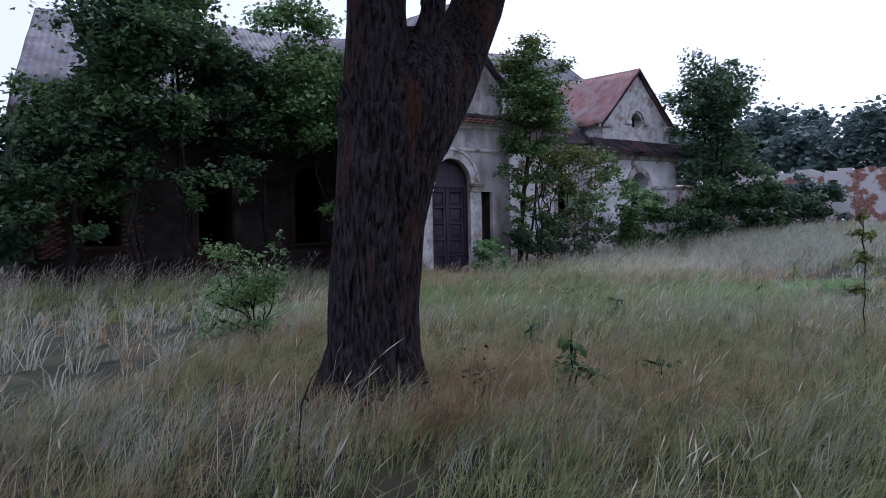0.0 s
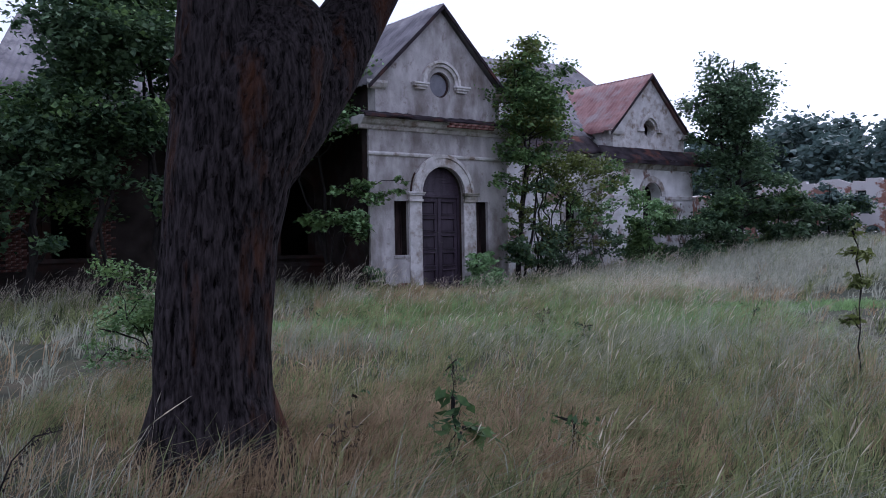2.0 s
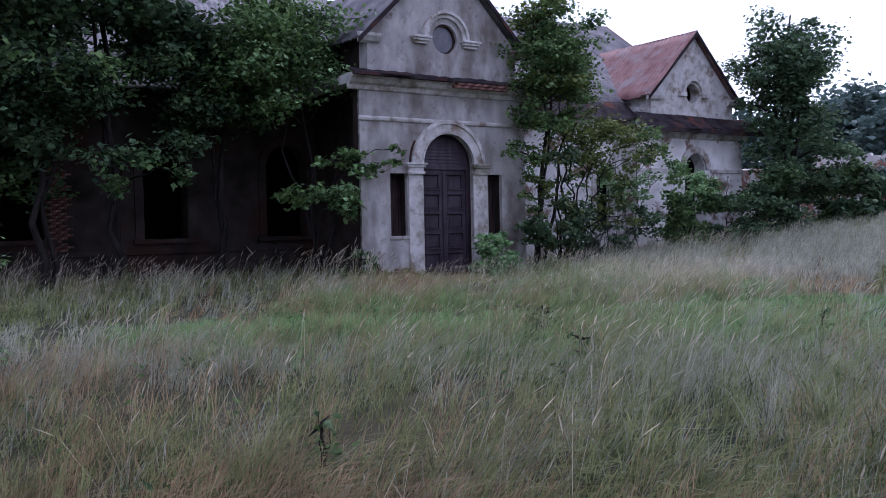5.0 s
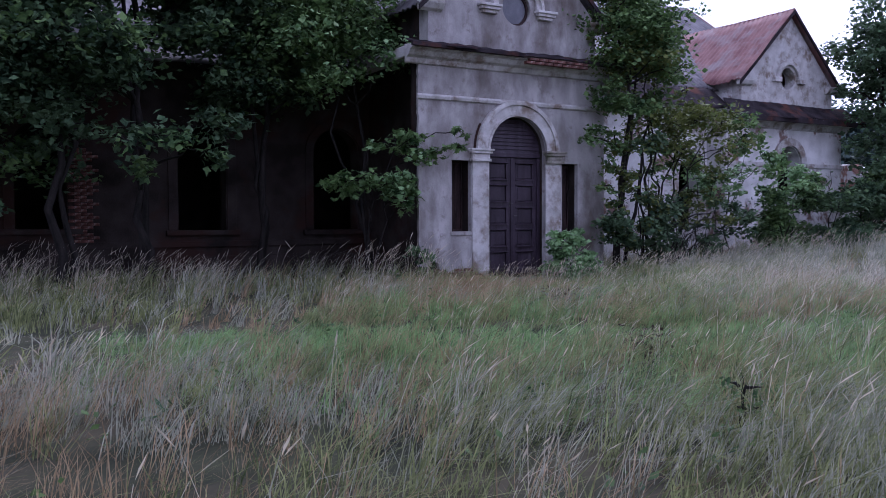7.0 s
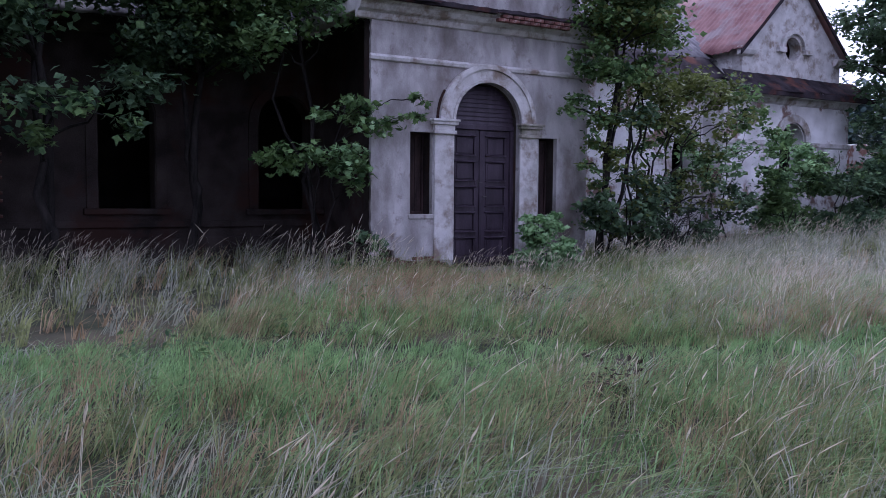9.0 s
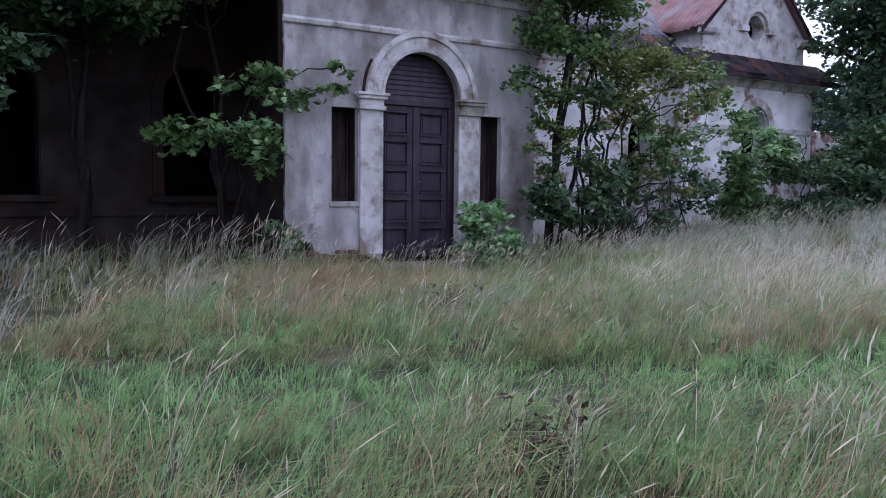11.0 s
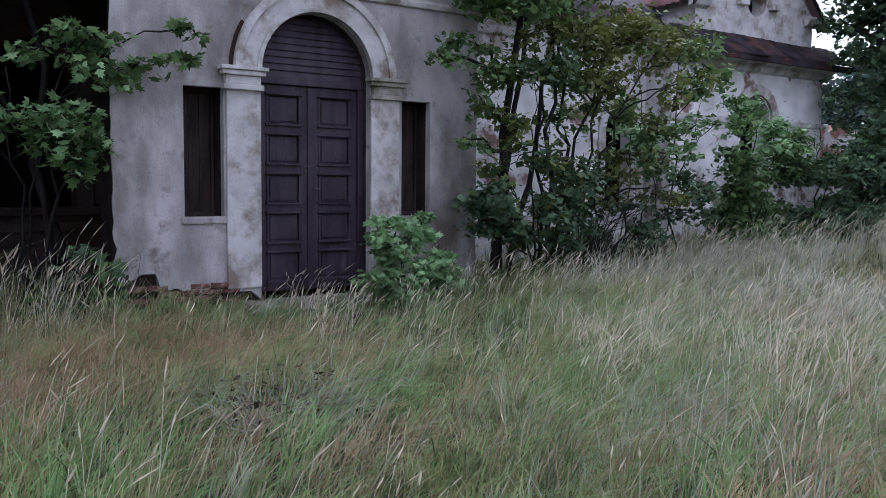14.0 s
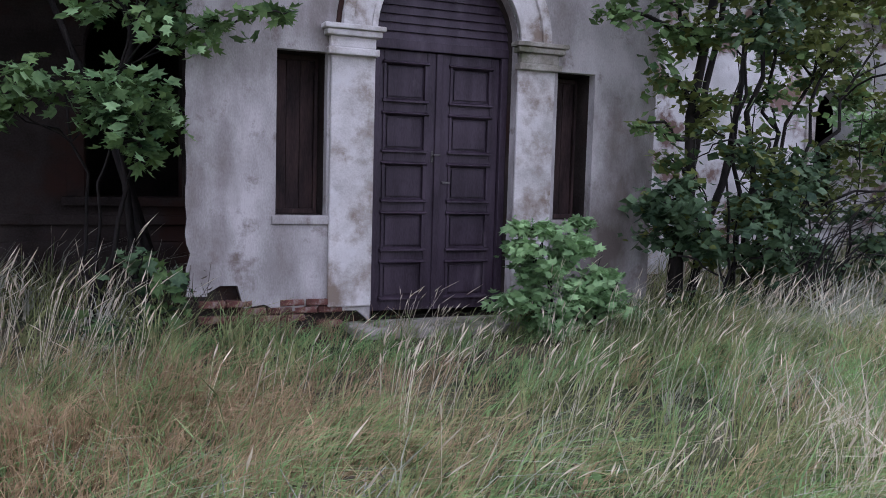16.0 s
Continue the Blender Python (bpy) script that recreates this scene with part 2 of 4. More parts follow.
def corrugated(name, a, b, c, d, material, parent=None, pitch=0.18, depth=0.025, rough=0.02, seed=3):
    """A ribbed sheet between eave a-b and ridge d-c, ribs running up the slope."""
    rng = np.random.default_rng(seed)
    a, b, c, d = (np.array(p, float) for p in (a, b, c, d))
    n = max(4, int(np.linalg.norm(b - a) / pitch) * 4)
    rows = 7
    nor = np.cross(b - a, d - a)
    nor /= np.linalg.norm(nor)
    jag = rng.normal(0, 0.03, n // 8 + 2)
    v = []
    for j in range(rows + 1):
        k = j / rows
        for i in range(n + 1):
            u = i / n
            p = (a * (1 - u) + b * u) * (1 - k) + (d * (1 - u) + c * u) * k
            sag = 0.05 * noise.noise(Vector(p * 0.5)) + rough * noise.noise(Vector(p * 2.1))
            p = p + nor * (depth * math.sin(i * math.pi / 2) + sag)
            if j == 0:
                p = p + (d - a) / np.linalg.norm(d - a) * jag[i // 8]
            v.append(p)
    w = n + 1
    f = [(j * w + i, j * w + i + 1, (j + 1) * w + i + 1, (j + 1) * w + i) for j in range(rows) for i in range(n)]
    ob = mesh_object(name, v, f, material, parent, smooth=True)
    s = ob.modifiers.new("sheet", "SOLIDIFY")
    s.thickness = 0.02
    return ob


# ---- ground ----
def ground_z(x, y):
    """The meadow rises gently towards the far wall."""
    k = np.clip((np.asarray(x, float) - 3.0) / 22.0, 0, 1)
    return k * k * (3 - 2 * k) * 1.05 - 0.10 + 0.06 * np.sin(np.asarray(x) * 0.55 + 1.0) * np.sin(np.asarray(y) * 0.43)


xs = np.concatenate([[-2500, -800, -250, -90, -50], np.linspace(-34, 44, 118), [60, 100, 260, 800, 2500]])
ys = np.concatenate([[-2500, -800, -250, -90, -50], np.linspace(-34, 30, 98), [50, 100, 260, 800, 2500]])
gv = [(x, y, float(ground_z(x, y)) + 0.03 * noise.noise(Vector((x * 1.3, y * 1.3, 0)))) for y in ys for x in xs]
gw = len(xs)
gf = [(j * gw + i, j * gw + i + 1, (j + 1) * gw + i + 1, (j + 1) * gw + i) for j in range(len(ys) - 1) for i in range(gw - 1)]
ground = tagged(mesh_object("ground", gv, gf, SOIL, smooth=True), "overgrown meadow soil with matted dry grass", "ground", kind="structure")

# ---- the house ----
house = tagged(empty("manor_house", (0, 0, 0)), "abandoned plastered manor house with gabled porches and rusty roofs", "house")


def house_part(solid, name, material, bevel=0.0, label=""):
    return tagged(solid.make(name, material, house, bevel), label)


# front wall of the entrance porch, its plaster fallen off ragged at the foot
rng = random.Random(5)
foot = [(-2.62, 0.02)]
x = -2.62
while x < 2.4:
    x += rng.uniform(0.06, 0.2)
    if abs(x) > 0.82:
        foot.append((x, (0.17 if x < -0.9 else 0.02) + rng.uniform(-0.08, 0.10) + (0.14 if x < -2.1 else 0)))
foot += [(-0.801, 0.0), (-0.8, -0.6), (0.8, -0.6), (0.801, 0.0)]
foot.sort()
foot.append((2.62, 0.0))
porch_open = [opening("arch", 0, 1.6, -0.6, 3.73), opening("rect", -1.53, 0.50, 1.08, 2.68), opening("rect", 1.55, 0.48, 1.05, 2.68)]
v, f = pierced_wall(-2.42, 2.62, [(-2.42, 0.33)] + [p for p in foot if p[0] > -2.41], [(-2.42, 5.2), (2.62, 5.2)], porch_open, 0.0, 0.12)
edge, z = [], 0.30
while z < 5.2:
    worn = 0.09 * max(0.0, 1 - z / 1.6) + 0.012
    edge.append((-2.63 + abs(rng.gauss(0, worn)), z))
    z += rng.uniform(0.05, 0.16)
edge.append((-2.62, 5.2))
k = len(v)
for x, z in edge:
    v += [(x, 0.0, z), (-2.42, 0.0, z), (-2.42, 0.12, z), (x + 0.02, 0.12, z)]
for i in range(len(edge) - 1):
    a = k + 4 * i
    f += [(a, a + 1, a + 5, a + 4), (a + 3, a, a + 4, a + 7)]
tagged(mesh_object("wall", v, f, PLASTER, house), "stained grey plaster crumbling off at the foot")
v, f = pierced_wall(-2.52, 2.60, [(-2.52, -0.4), (2.6, -0.4)], [(-2.52, 5.2), (2.6, 5.2)], porch_open, 0.123, 0.4)
tagged(mesh_object("wall", v, f, PLASTER_SHADED, house), "dark rough wall core behind the plaster")
v, f = pierced_wall(-2.35, 2.35, [(-2.35, 5.2), (2.35, 5.2)], [(-2.35, 6.15), (0.05, 8.50), (2.35, 6.15)], [opening("circle", 0, 0.78, 5.84, 6.62)], 0.03, 0.4)
tagged(mesh_object("gable", v, f, PLASTER, house), "plastered gable with a round window")
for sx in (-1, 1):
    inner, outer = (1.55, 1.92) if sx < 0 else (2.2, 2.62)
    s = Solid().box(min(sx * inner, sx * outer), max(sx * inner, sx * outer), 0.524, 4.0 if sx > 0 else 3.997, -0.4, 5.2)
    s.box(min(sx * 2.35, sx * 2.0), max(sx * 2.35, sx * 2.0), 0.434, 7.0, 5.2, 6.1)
    house_part(s, "wall", PLASTER_SHADED)

# string course, frieze, cornice with its metal cap
house_part(Solid().prism([(0, 3.98), (-0.05, 3.99), (-0.07, 4.05), (-0.03, 4.10), (0, 4.10)], -2.66, 2.66), "string_course", TRIM, 0.008)
house_part(Solid().prism([(0, 4.72), (-0.06, 4.74), (-0.10, 4.84), (-0.20, 4.88), (-0.26, 4.98), (-0.36, 5.01), (-0.36, 5.08), (0, 5.12)], -2.95, 3.05), "cornice", TRIM, 0.008, "chipped stepped cornice")
corrugated("cornice_roof", (-3.0, -0.46, 5.07), (3.3, -0.46, 5.07), (3.1, 0.04, 5.24), (-2.9, 0.04, 5.24), ROOF_DARK, house, 0.4, 0.01)
house_part(Solid().box(-3.0, -0.1, -0.49, -0.40, 5.02, 5.11), "gutter_board", ROOF_DARK, 0.01)
house_part(Solid().box(1.75, 3.3, -0.49, -0.40, 5.00, 5.11), "gutter_board", ROOF_DARK, 0.01, "dark rusted metal edge of the cornice")
for sx in (-1, 1):
    x0, x1 = sorted((sx * 2.62, sx * 2.95))
    house_part(Solid().box(x0, x1, 0.0, 4.0, 4.86, 5.1), "cornice", TRIM, 0.02)
    x0, x1 = sorted((sx * 2.02, sx * 2.62))
    house_part(Solid().prism([(0.03, 5.90), (-0.08, 5.95), (-0.16, 6.06), (-0.16, 6.13), (0.03, 6.17)], x0, x1), "eave_return", TRIM, 0.01)

# archivolt, pilasters, imposts
house_part(Solid().ring(0, 2.93, 0.80, 1.10, -0.07, 0.0).ring(0, 2.93, 1.06, 1.16, -0.11, 0.0).ring(0, 2.93, 0.80, 0.86, -0.09, 0.0), "archivolt", TRIM, 0.006, "limewashed arch moulding over the door")
for sx in (-1, 1):
    x0, x1 = sorted((sx * 0.80, sx * 1.255))
    house_part(Solid().box(x0, x1, -0.04, 0.0, 0.16 if sx < 0 else 0.06, 2.68), "pilaster", TRIM, 0.015)
    s = Solid()
    for z0, z1, o in ((2.66, 2.73, 0.05), (2.73, 2.84, 0.02), (2.84, 2.90, 0.07), (2.90, 2.95, 0.10)):
        s.box(x0 - o + (0.03 if sx > 0 else 0), x1 + o - (0.03 if sx < 0 else 0), -0.06 - o, 0.02, z0, z1)
    house_part(s, "impost", TRIM if sx < 0 else STONE, 0.012, "moulded impost with flaking limewash")
house_part(Solid().ring(0, 2.93, 1.162, 1.205, -0.03, 0.002, math.radians(150), math.radians(179), 10), "crack", PLASTER_SHADED, 0, "dark open joint beside the arch")
# window sill stones
house_part(Solid().box(-1.82, -1.24, -0.03, 0.02, 0.99, 1.08), "sill", PLASTER, 0.012)
house_part(Solid().box(1.28, 1.82, -0.03, 0.02, 0.96, 1.05), "sill", PLASTER, 0.012)
# oculus surround
house_part(Solid().ring(0, 6.23, 0.54, 0.66, -0.05, 0.03).ring(0, 6.23, 0.64, 0.72, -0.11, 0.03), "oculus_hood", TRIM, 0.006)
for sx in (-1, 1):
    s = Solid()
    for z0, z1, a, b, o in ((6.03, 6.10, 0.58, 0.98, 0.06), (6.10, 6.17, 0.54, 1.04, 0.11), (6.17, 6.23, 0.50, 1.08, 0.15)):
        x0, x1 = sorted((sx * a, sx * b))
        s.box(x0, x1, -o, 0.03, z0, z1)
    house_part(s, "oculus_ledge", TRIM, 0.01)
house_part(Solid().ring(0, 6.23, 0.005, 0.40, 0.17, 0.20, 0, 2 * math.pi, 32), "round_pane", PANE)
house_part(Solid().ring(0, 6.23, 0.34, 0.41, 0.12, 0.17, 0, 2 * math.pi, 32), "round_frame", BOARD)


def pair_of_slopes(cx, ridge_z, eave_z, half, y0, y1, material, seed):
    corrugated("roof", (cx - half, y1, eave_z), (cx - half, y0, eave_z), (cx, y0, ridge_z), (cx, y1, ridge_z), material, house, 0.2, 0.025, seed=seed)
    corrugated("roof", (cx + half, y0, eave_z), (cx + half, y1, eave_z), (cx, y1, ridge_z), (cx, y0, ridge_z), material, house, 0.2, 0.025, seed=seed + 1)
    k = (ridge_z - eave_z) / half
    for sx in (-1, 1):
        s = Solid()
        a, b = (cx + sx * half, eave_z - 0.04), (cx, ridge_z - 0.04)
        s.add([(a[0], y, a[1] + o) for y in (y0 - 0.02, y0 + 0.03) for o in (-0.13, 0)] + [(b[0], y, b[1] + o) for y in (y0 - 0.02, y0 + 0.03) for o in (-0.13, 0)],
              [(0, 1, 5, 4), (2, 6, 7, 3), (0, 4, 6, 2), (1, 3, 7, 5), (0, 2, 3, 1), (4, 5, 7, 6)])
        house_part(s, "bargeboard", ROOF_DARK, 0.006)


pair_of_slopes(0.05, 8.68, 6.02, 2.72, -0.16, 8.0, ROOF_GREY, 11)

# long wing behind, its windows empty
wing_open = [opening("arch", -2.86, 1.22, 1.10, 3.66), opening("arch", -6.28, 1.12, 1.12, 3.60), opening("arch", -9.75, 1.02, 1.18, 3.55),
             opening("arch", 9.75, 1.0, 0.95, 3.35)]
# left wing gets the plaster with tree shade in its colour, right wing the pale one
for x0, x1, m in ((-11.9, -1.92, PLASTER_SHADED), (2.62, 10.6, PLASTER_PEEL)):
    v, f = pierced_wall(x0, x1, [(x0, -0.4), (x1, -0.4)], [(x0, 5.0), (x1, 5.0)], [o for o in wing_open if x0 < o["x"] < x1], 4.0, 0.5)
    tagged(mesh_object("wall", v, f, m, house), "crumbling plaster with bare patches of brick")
for o in wing_open:
    r = o["w"] / 2
    m = PLASTER_SHADED if o["x"] < 0 else TRIM
    s = Solid().ring(o["x"], o["z1"] - r, r + 0.02, r + 0.24, 3.93, 4.0)
    for sx in (-1, 1):
        a, b = sorted((o["x"] + sx * (r + 0.02), o["x"] + sx * (r + 0.24)))
        s.box(a, b, 3.95, 4.0, o["z0"], o["z1"] - r)
    s.box(o["x"] - r - 0.3, o["x"] + r + 0.3, 3.88, 4.02, o["z0"] - 0.12, o["z0"])
    house_part(s, "window_surround", m, 0.01)
house_part(Solid().box(-12.0, -1.93, 3.93, 4.0, 0.72, 0.86).box(-12.0, -1.93, 3.9, 4.0, -0.4, 0.5), "plinth", PLASTER_SHADED, 0.015)
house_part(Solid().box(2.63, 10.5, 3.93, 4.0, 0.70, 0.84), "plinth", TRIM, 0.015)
house_part(Solid().prism([(4.0, 4.62), (3.9, 4.66), (3.82, 4.8), (3.62, 4.86), (3.62, 4.98), (4.0, 5.0)], -12.1, -1.93), "cornice", PLASTER_SHADED, 0.01)
house_part(Solid().prism([(4.0, 4.62), (3.9, 4.66), (3.82, 4.8), (3.62, 4.86), (3.62, 4.98), (4.0, 5.0)], 2.63, 10.5), "cornice", PLASTER_PEEL, 0.01)
# closing walls, added inner floor and ceiling coloured near black, so that the rooms are dark
s = Solid().add([(-11.9, 4.5, -0.4), (-11.4, 4.5, -0.4), (-8.9, 18, -0.4), (-9.4, 18, -0.4), (-11.9, 4.5, 5.0), (-11.4, 4.5, 5.0), (-8.9, 18, 5.0), (-9.4, 18, 5.0)], [(0, 1, 2, 3), (4, 5, 6, 7), (0, 1, 5, 4), (2, 3, 7, 6), (0, 3, 7, 4), (1, 2, 6, 5)]).box(16.1, 16.55, 4.6, 18, -0.4, 5.0).box(-9.4, 16.55, 18, 18.5, -0.4, 5.0)
house_part(s, "wall", PLASTER_SHADED)
house_part(Solid().box(-10.7, 16.1, 8.6, 8.9, -0.2, 4.9).box(-4.9, -4.7, 4.5, 8.6, -0.2, 4.9).box(-8.2, -8.0, 4.5, 8.6, -0.2, 4.9), "dark_backing", DARKROOM)
tagged(Solid().box(-8.9, 16.1, 4.5, 18, -0.2, -0.05).box(-1.5, 2.2, 0.53, 4.6, -0.2, -0.05).make("floor", DARKROOM), "floor inside the empty house, coloured dark as room shade", "floor", kind="structure")
tagged(Solid().box(-9.2, 16.1, 4.5, 18, 4.9, 5.0).box(-2.6, 2.2, 0.53, 4.5, 5.02, 5.15).make("ceiling", DARKROOM), "ceiling inside the house, coloured dark as room shade", "ceiling", kind="structure")
# main roof: dark band along the eave, grey sheets above, hipped ends
corrugated("roof", (-12.2, 3.35, 4.95), (-2.4, 3.35, 4.95), (-2.4, 4.25, 5.72), (-11.95, 4.25, 5.72), ROOF_GREY, house, 0.5, 0.012, seed=4)
corrugated("roof", (2.4, 3.35, 4.95), (11.0, 3.35, 4.95), (11.0, 4.25, 5.72), (2.4, 4.25, 5.72), ROOF_DARK, house, 0.5, 0.012, seed=5)
corrugated("roof", (-11.95, 4.22, 5.70), (16.7, 4.22, 5.70), (16.8, 11.0, 10.55), (-9.6, 11.0, 9.5), ROOF_GREY, house, 0.22, 0.03, seed=6)
corrugated("roof", (16.7, 17.8, 5.70), (-9.4, 17.8, 5.70), (-9.6, 11.0, 9.5), (16.8, 11.0, 10.55), ROOF_GREY, house, 0.22, 0.03, seed=7)
corrugated("roof", (-9.4, 17.8, 5.70), (-11.95, 4.22, 5.70), (-9.6, 10.95, 9.5), (-9.6, 11.05, 9.5), ROOF_GREY, house, 0.22, 0.03, seed=8)
corrugated("roof", (16.7, 4.22, 5.70), (16.7, 17.8, 5.70), (16.8, 11.05, 10.55), (16.8, 10.95, 10.55), ROOF_RED, house, 0.22, 0.03, seed=9)

# second gabled porch
v, f = pierced_wall(10.55, 16.55, [(10.55, -0.4), (16.55, -0.4)], [(10.55, 4.6), (16.55, 4.6)], [opening("arch", 13.70, 1.15, 0.7, 3.80)], 3.2, 0.5)
tagged(mesh_object("wall", v, f, PLASTER_PEEL, house), "white plaster peeling from brick")
v, f = pierced_wall(11.35, 16.05, [(11.35, 4.6), (16.05, 4.6)], [(11.35, 6.0), (13.7, 8.36), (16.05, 6.0)], [opening("circle", 13.66, 0.74, 5.75, 6.50)], 3.25, 0.4)
tagged(mesh_object("gable", v, f, TRIM, house), "plastered gable with a round opening")
for x0, x1, y0, y1, z0, z1 in ((10.55, 10.95, 3.7, 4.5, -0.4, 4.6), (16.15, 16.55, 3.7, 4.6, -0.4, 4.6), (11.35, 11.7, 3.65, 9.0, 4.6, 6.0), (15.7, 16.05, 3.65, 9.0, 4.6, 6.0)):
    house_part(Solid().box(x0, x1, y0, y1, z0, z1), "wall", PLASTER_PEEL)
house_part(Solid().prism([(3.2, 4.35), (3.12, 4.4), (3.05, 4.55), (2.85, 4.6), (2.85, 4.7), (3.2, 4.75)], 10.4, 16.8), "cornice", TRIM, 0.01)
corrugated("cornice_roof", (10.2, 2.62, 4.72), (17.1, 2.62, 4.72), (16.8, 3.28, 5.28), (10.5, 3.28, 5.28), ROOF_DARK, house, 0.4, 0.004, 0.008, seed=14)
house_part(Solid().box(10.2, 17.1, 2.60, 2.66, 4.54, 4.71), "gutter_board", ROOF_DARK, 0.01)
house_part(Solid().ring(13.70, 3.225, 0.60, 0.86, 3.12, 3.2).box(10.5, 12.8, 3.13, 3.2, 3.08, 3.22).box(14.6, 16.6, 3.13, 3.2, 3.08, 3.22), "archivolt", TRIM, 0.008)
house_part(Solid().ring(13.66, 6.13, 0.46, 0.62, 3.14, 3.25).box(12.86, 13.2, 3.10, 3.25, 5.98, 6.13).box(14.12, 14.46, 3.10, 3.25, 5.98, 6.13), "oculus_hood", TRIM, 0.008)
for x0, x1 in ((11.1, 11.75), (15.65, 16.35)):
    house_part(Solid().prism([(3.25, 5.72), (3.12, 5.78), (3.05, 5.9), (3.05, 5.98), (3.25, 6.0)], x0, x1), "eave_return", TRIM, 0.01)
# added dark boxes that stop light showing through the arch and round opening
house_part(Solid().box(11.7, 15.7, 4.4, 4.45, 4.6, 5.9), "dark_backing", DARKROOM)
house_part(Solid().box(10.95, 16.14, 4.2, 4.3, -0.4, 4.58), "dark_backing", DARKROOM)
house_part(Solid().box(10.95, 16.14, 3.71, 4.19, 4.5, 4.58), "dark_backing_top", DARKROOM)
pair_of_slopes(13.7, 8.50, 5.88, 2.68, 3.02, 9.2, ROOF_RED, 21)

# entrance door: frame, boarded arch, two leaves of five panels
door = tagged(empty("entrance_door", (0, 0.26, 0.06)), "tall closed double door of dark plum painted wood", "door")
leaf_h, arch_z = 2.74, 2.87
s = Solid().box(-0.80, -0.72, -0.06, 0.08, -0.06, leaf_h).box(0.72, 0.80, -0.06, 0.08, -0.06, leaf_h).box(-0.80, 0.80, -0.07, 0.09, leaf_h, leaf_h + 0.10)
tagged(s.make("frame", DOOR, door, 0.008), "dark door frame")
for k in range(9):
    z0, z1 = leaf_h + 0.10 + k * 0.088, leaf_h + 0.10 + (k + 1) * 0.088
    w = math.sqrt(max(0.0, 0.81 ** 2 - max(0.0, z0 - arch_z) ** 2))
    w2 = math.sqrt(max(0.0, 0.81 ** 2 - max(0.0, z1 - arch_z) ** 2))
    if w2 < 0.05:
        w2 = 0.05
    vs = [(-w, -0.045, z0), (w, -0.045, z0), (w2, -0.02, z1), (-w2, -0.02, z1), (-w, 0.02, z0), (w, 0.02, z0), (w2, 0.02, z1), (-w2, 0.02, z1)]
    Solid().add(vs, [(0, 1, 2, 3), (5, 4, 7, 6), (0, 4, 5, 1), (3, 2, 6, 7), (0, 3, 7, 4), (1, 5, 6, 2)]).make("board", DOOR, door)
for x0, x1 in ((-0.715, -0.005), (0.005, 0.715)):
    s = Solid().box(x0, x1, 0.02, 0.06, 0, leaf_h - 0.005)
    a, b = (x0 + 0.10, x1 - 0.13) if x0 < 0 else (x0 + 0.13, x1 - 0.10)
    s.box(x0, a, -0.01, 0.02, 0, leaf_h - 0.005).box(b, x1, -0.01, 0.02, 0, leaf_h - 0.005)
    for k in range(6):
        z = k * (leaf_h - 0.13) / 5
        s.box(a, b, -0.01, 0.02, z, z + 0.125)
    leaf = s.make("leaf", DOOR, door, 0.006)
    for k in range(5):
        z = k * (leaf_h - 0.13) / 5 + 0.125
        h = (leaf_h - 0.13) / 5 - 0.125
        p = Solid().box(a + 0.05, b - 0.05, 0.002, 0.021, z + 0.05, z + h - 0.05)
        p.prism([(-0.055, z - 0.012), (-0.055, z + 0.006), (0.018, z + 0.034), (0.018, z - 0.012)], a - 0.02, b + 0.02)
        p.prism([(-0.055, z + h - 0.006), (-0.055, z + h + 0.004), (-0.01, z + h + 0.022), (0.018, z + h - 0.03)], a - 0.02, b + 0.02)
        p.box(a - 0.005, a + 0.025, -0.025, 0.02, z, z + h).box(b - 0.025, b + 0.005, -0.025, 0.02, z, z + h)
        p.make("panel", DOOR, door, 0.004)
tagged(Solid().box(-0.035, 0.035, -0.035, -0.005, 0, leaf_h - 0.01).make("astragal", DOOR, door, 0.008), "rounded cover strip between the leaves")
h = Solid().box(-0.070, -0.042, -0.020, -0.005, 1.58, 1.71).box(-0.063, -0.049, -0.07, -0.015, 1.655, 1.669).box(-0.063, 0.02, -0.076, -0.062, 1.652, 1.672)
tagged(h.make("handle", IRON, door, 0.006), "worn metal lever handle")
tagged(Solid().box(0.06, 0.15, -0.04, -0.01, 1.36, 1.385).make("latch", IRON, door, 0.004), "small iron latch")

# boards in the two narrow windows
for x, z0 in ((-1.53, 1.08), (1.55, 1.05)):
    w = tagged(empty("side_window", (x, 0.40, z0)), "narrow window closed with dark rotten boards", "window", group="narrow windows beside the door")
    Solid().box(-0.25, -0.21, -0.03, 0.04, 0, 1.6).box(0.21, 0.25, -0.03, 0.04, 0, 1.6).box(-0.21, 0.21, -0.03, 0.04, 1.55, 1.6).box(-0.21, 0.21, -0.03, 0.04, 0, 0.05).make("frame", BOARD, w, 0.006)
    for i in range(3):
        Solid().box(-0.207 + i * 0.14, -0.071 + i * 0.14, 0.01 + 0.003 * (i % 2), 0.035 + 0.003 * (i % 2), 0.05, 1.55).make("board", BOARD, w, 0.004)

# doorstep
step = tagged(Solid().box(-1.05, 1.0, -0.42, 0.2, -0.35, -0.02).make("doorstep", STONE, None, 0.04), "worn mossy stone doorstep below the entrance", "step")

# ---- ruined garden walls ----
rng = random.Random(9)


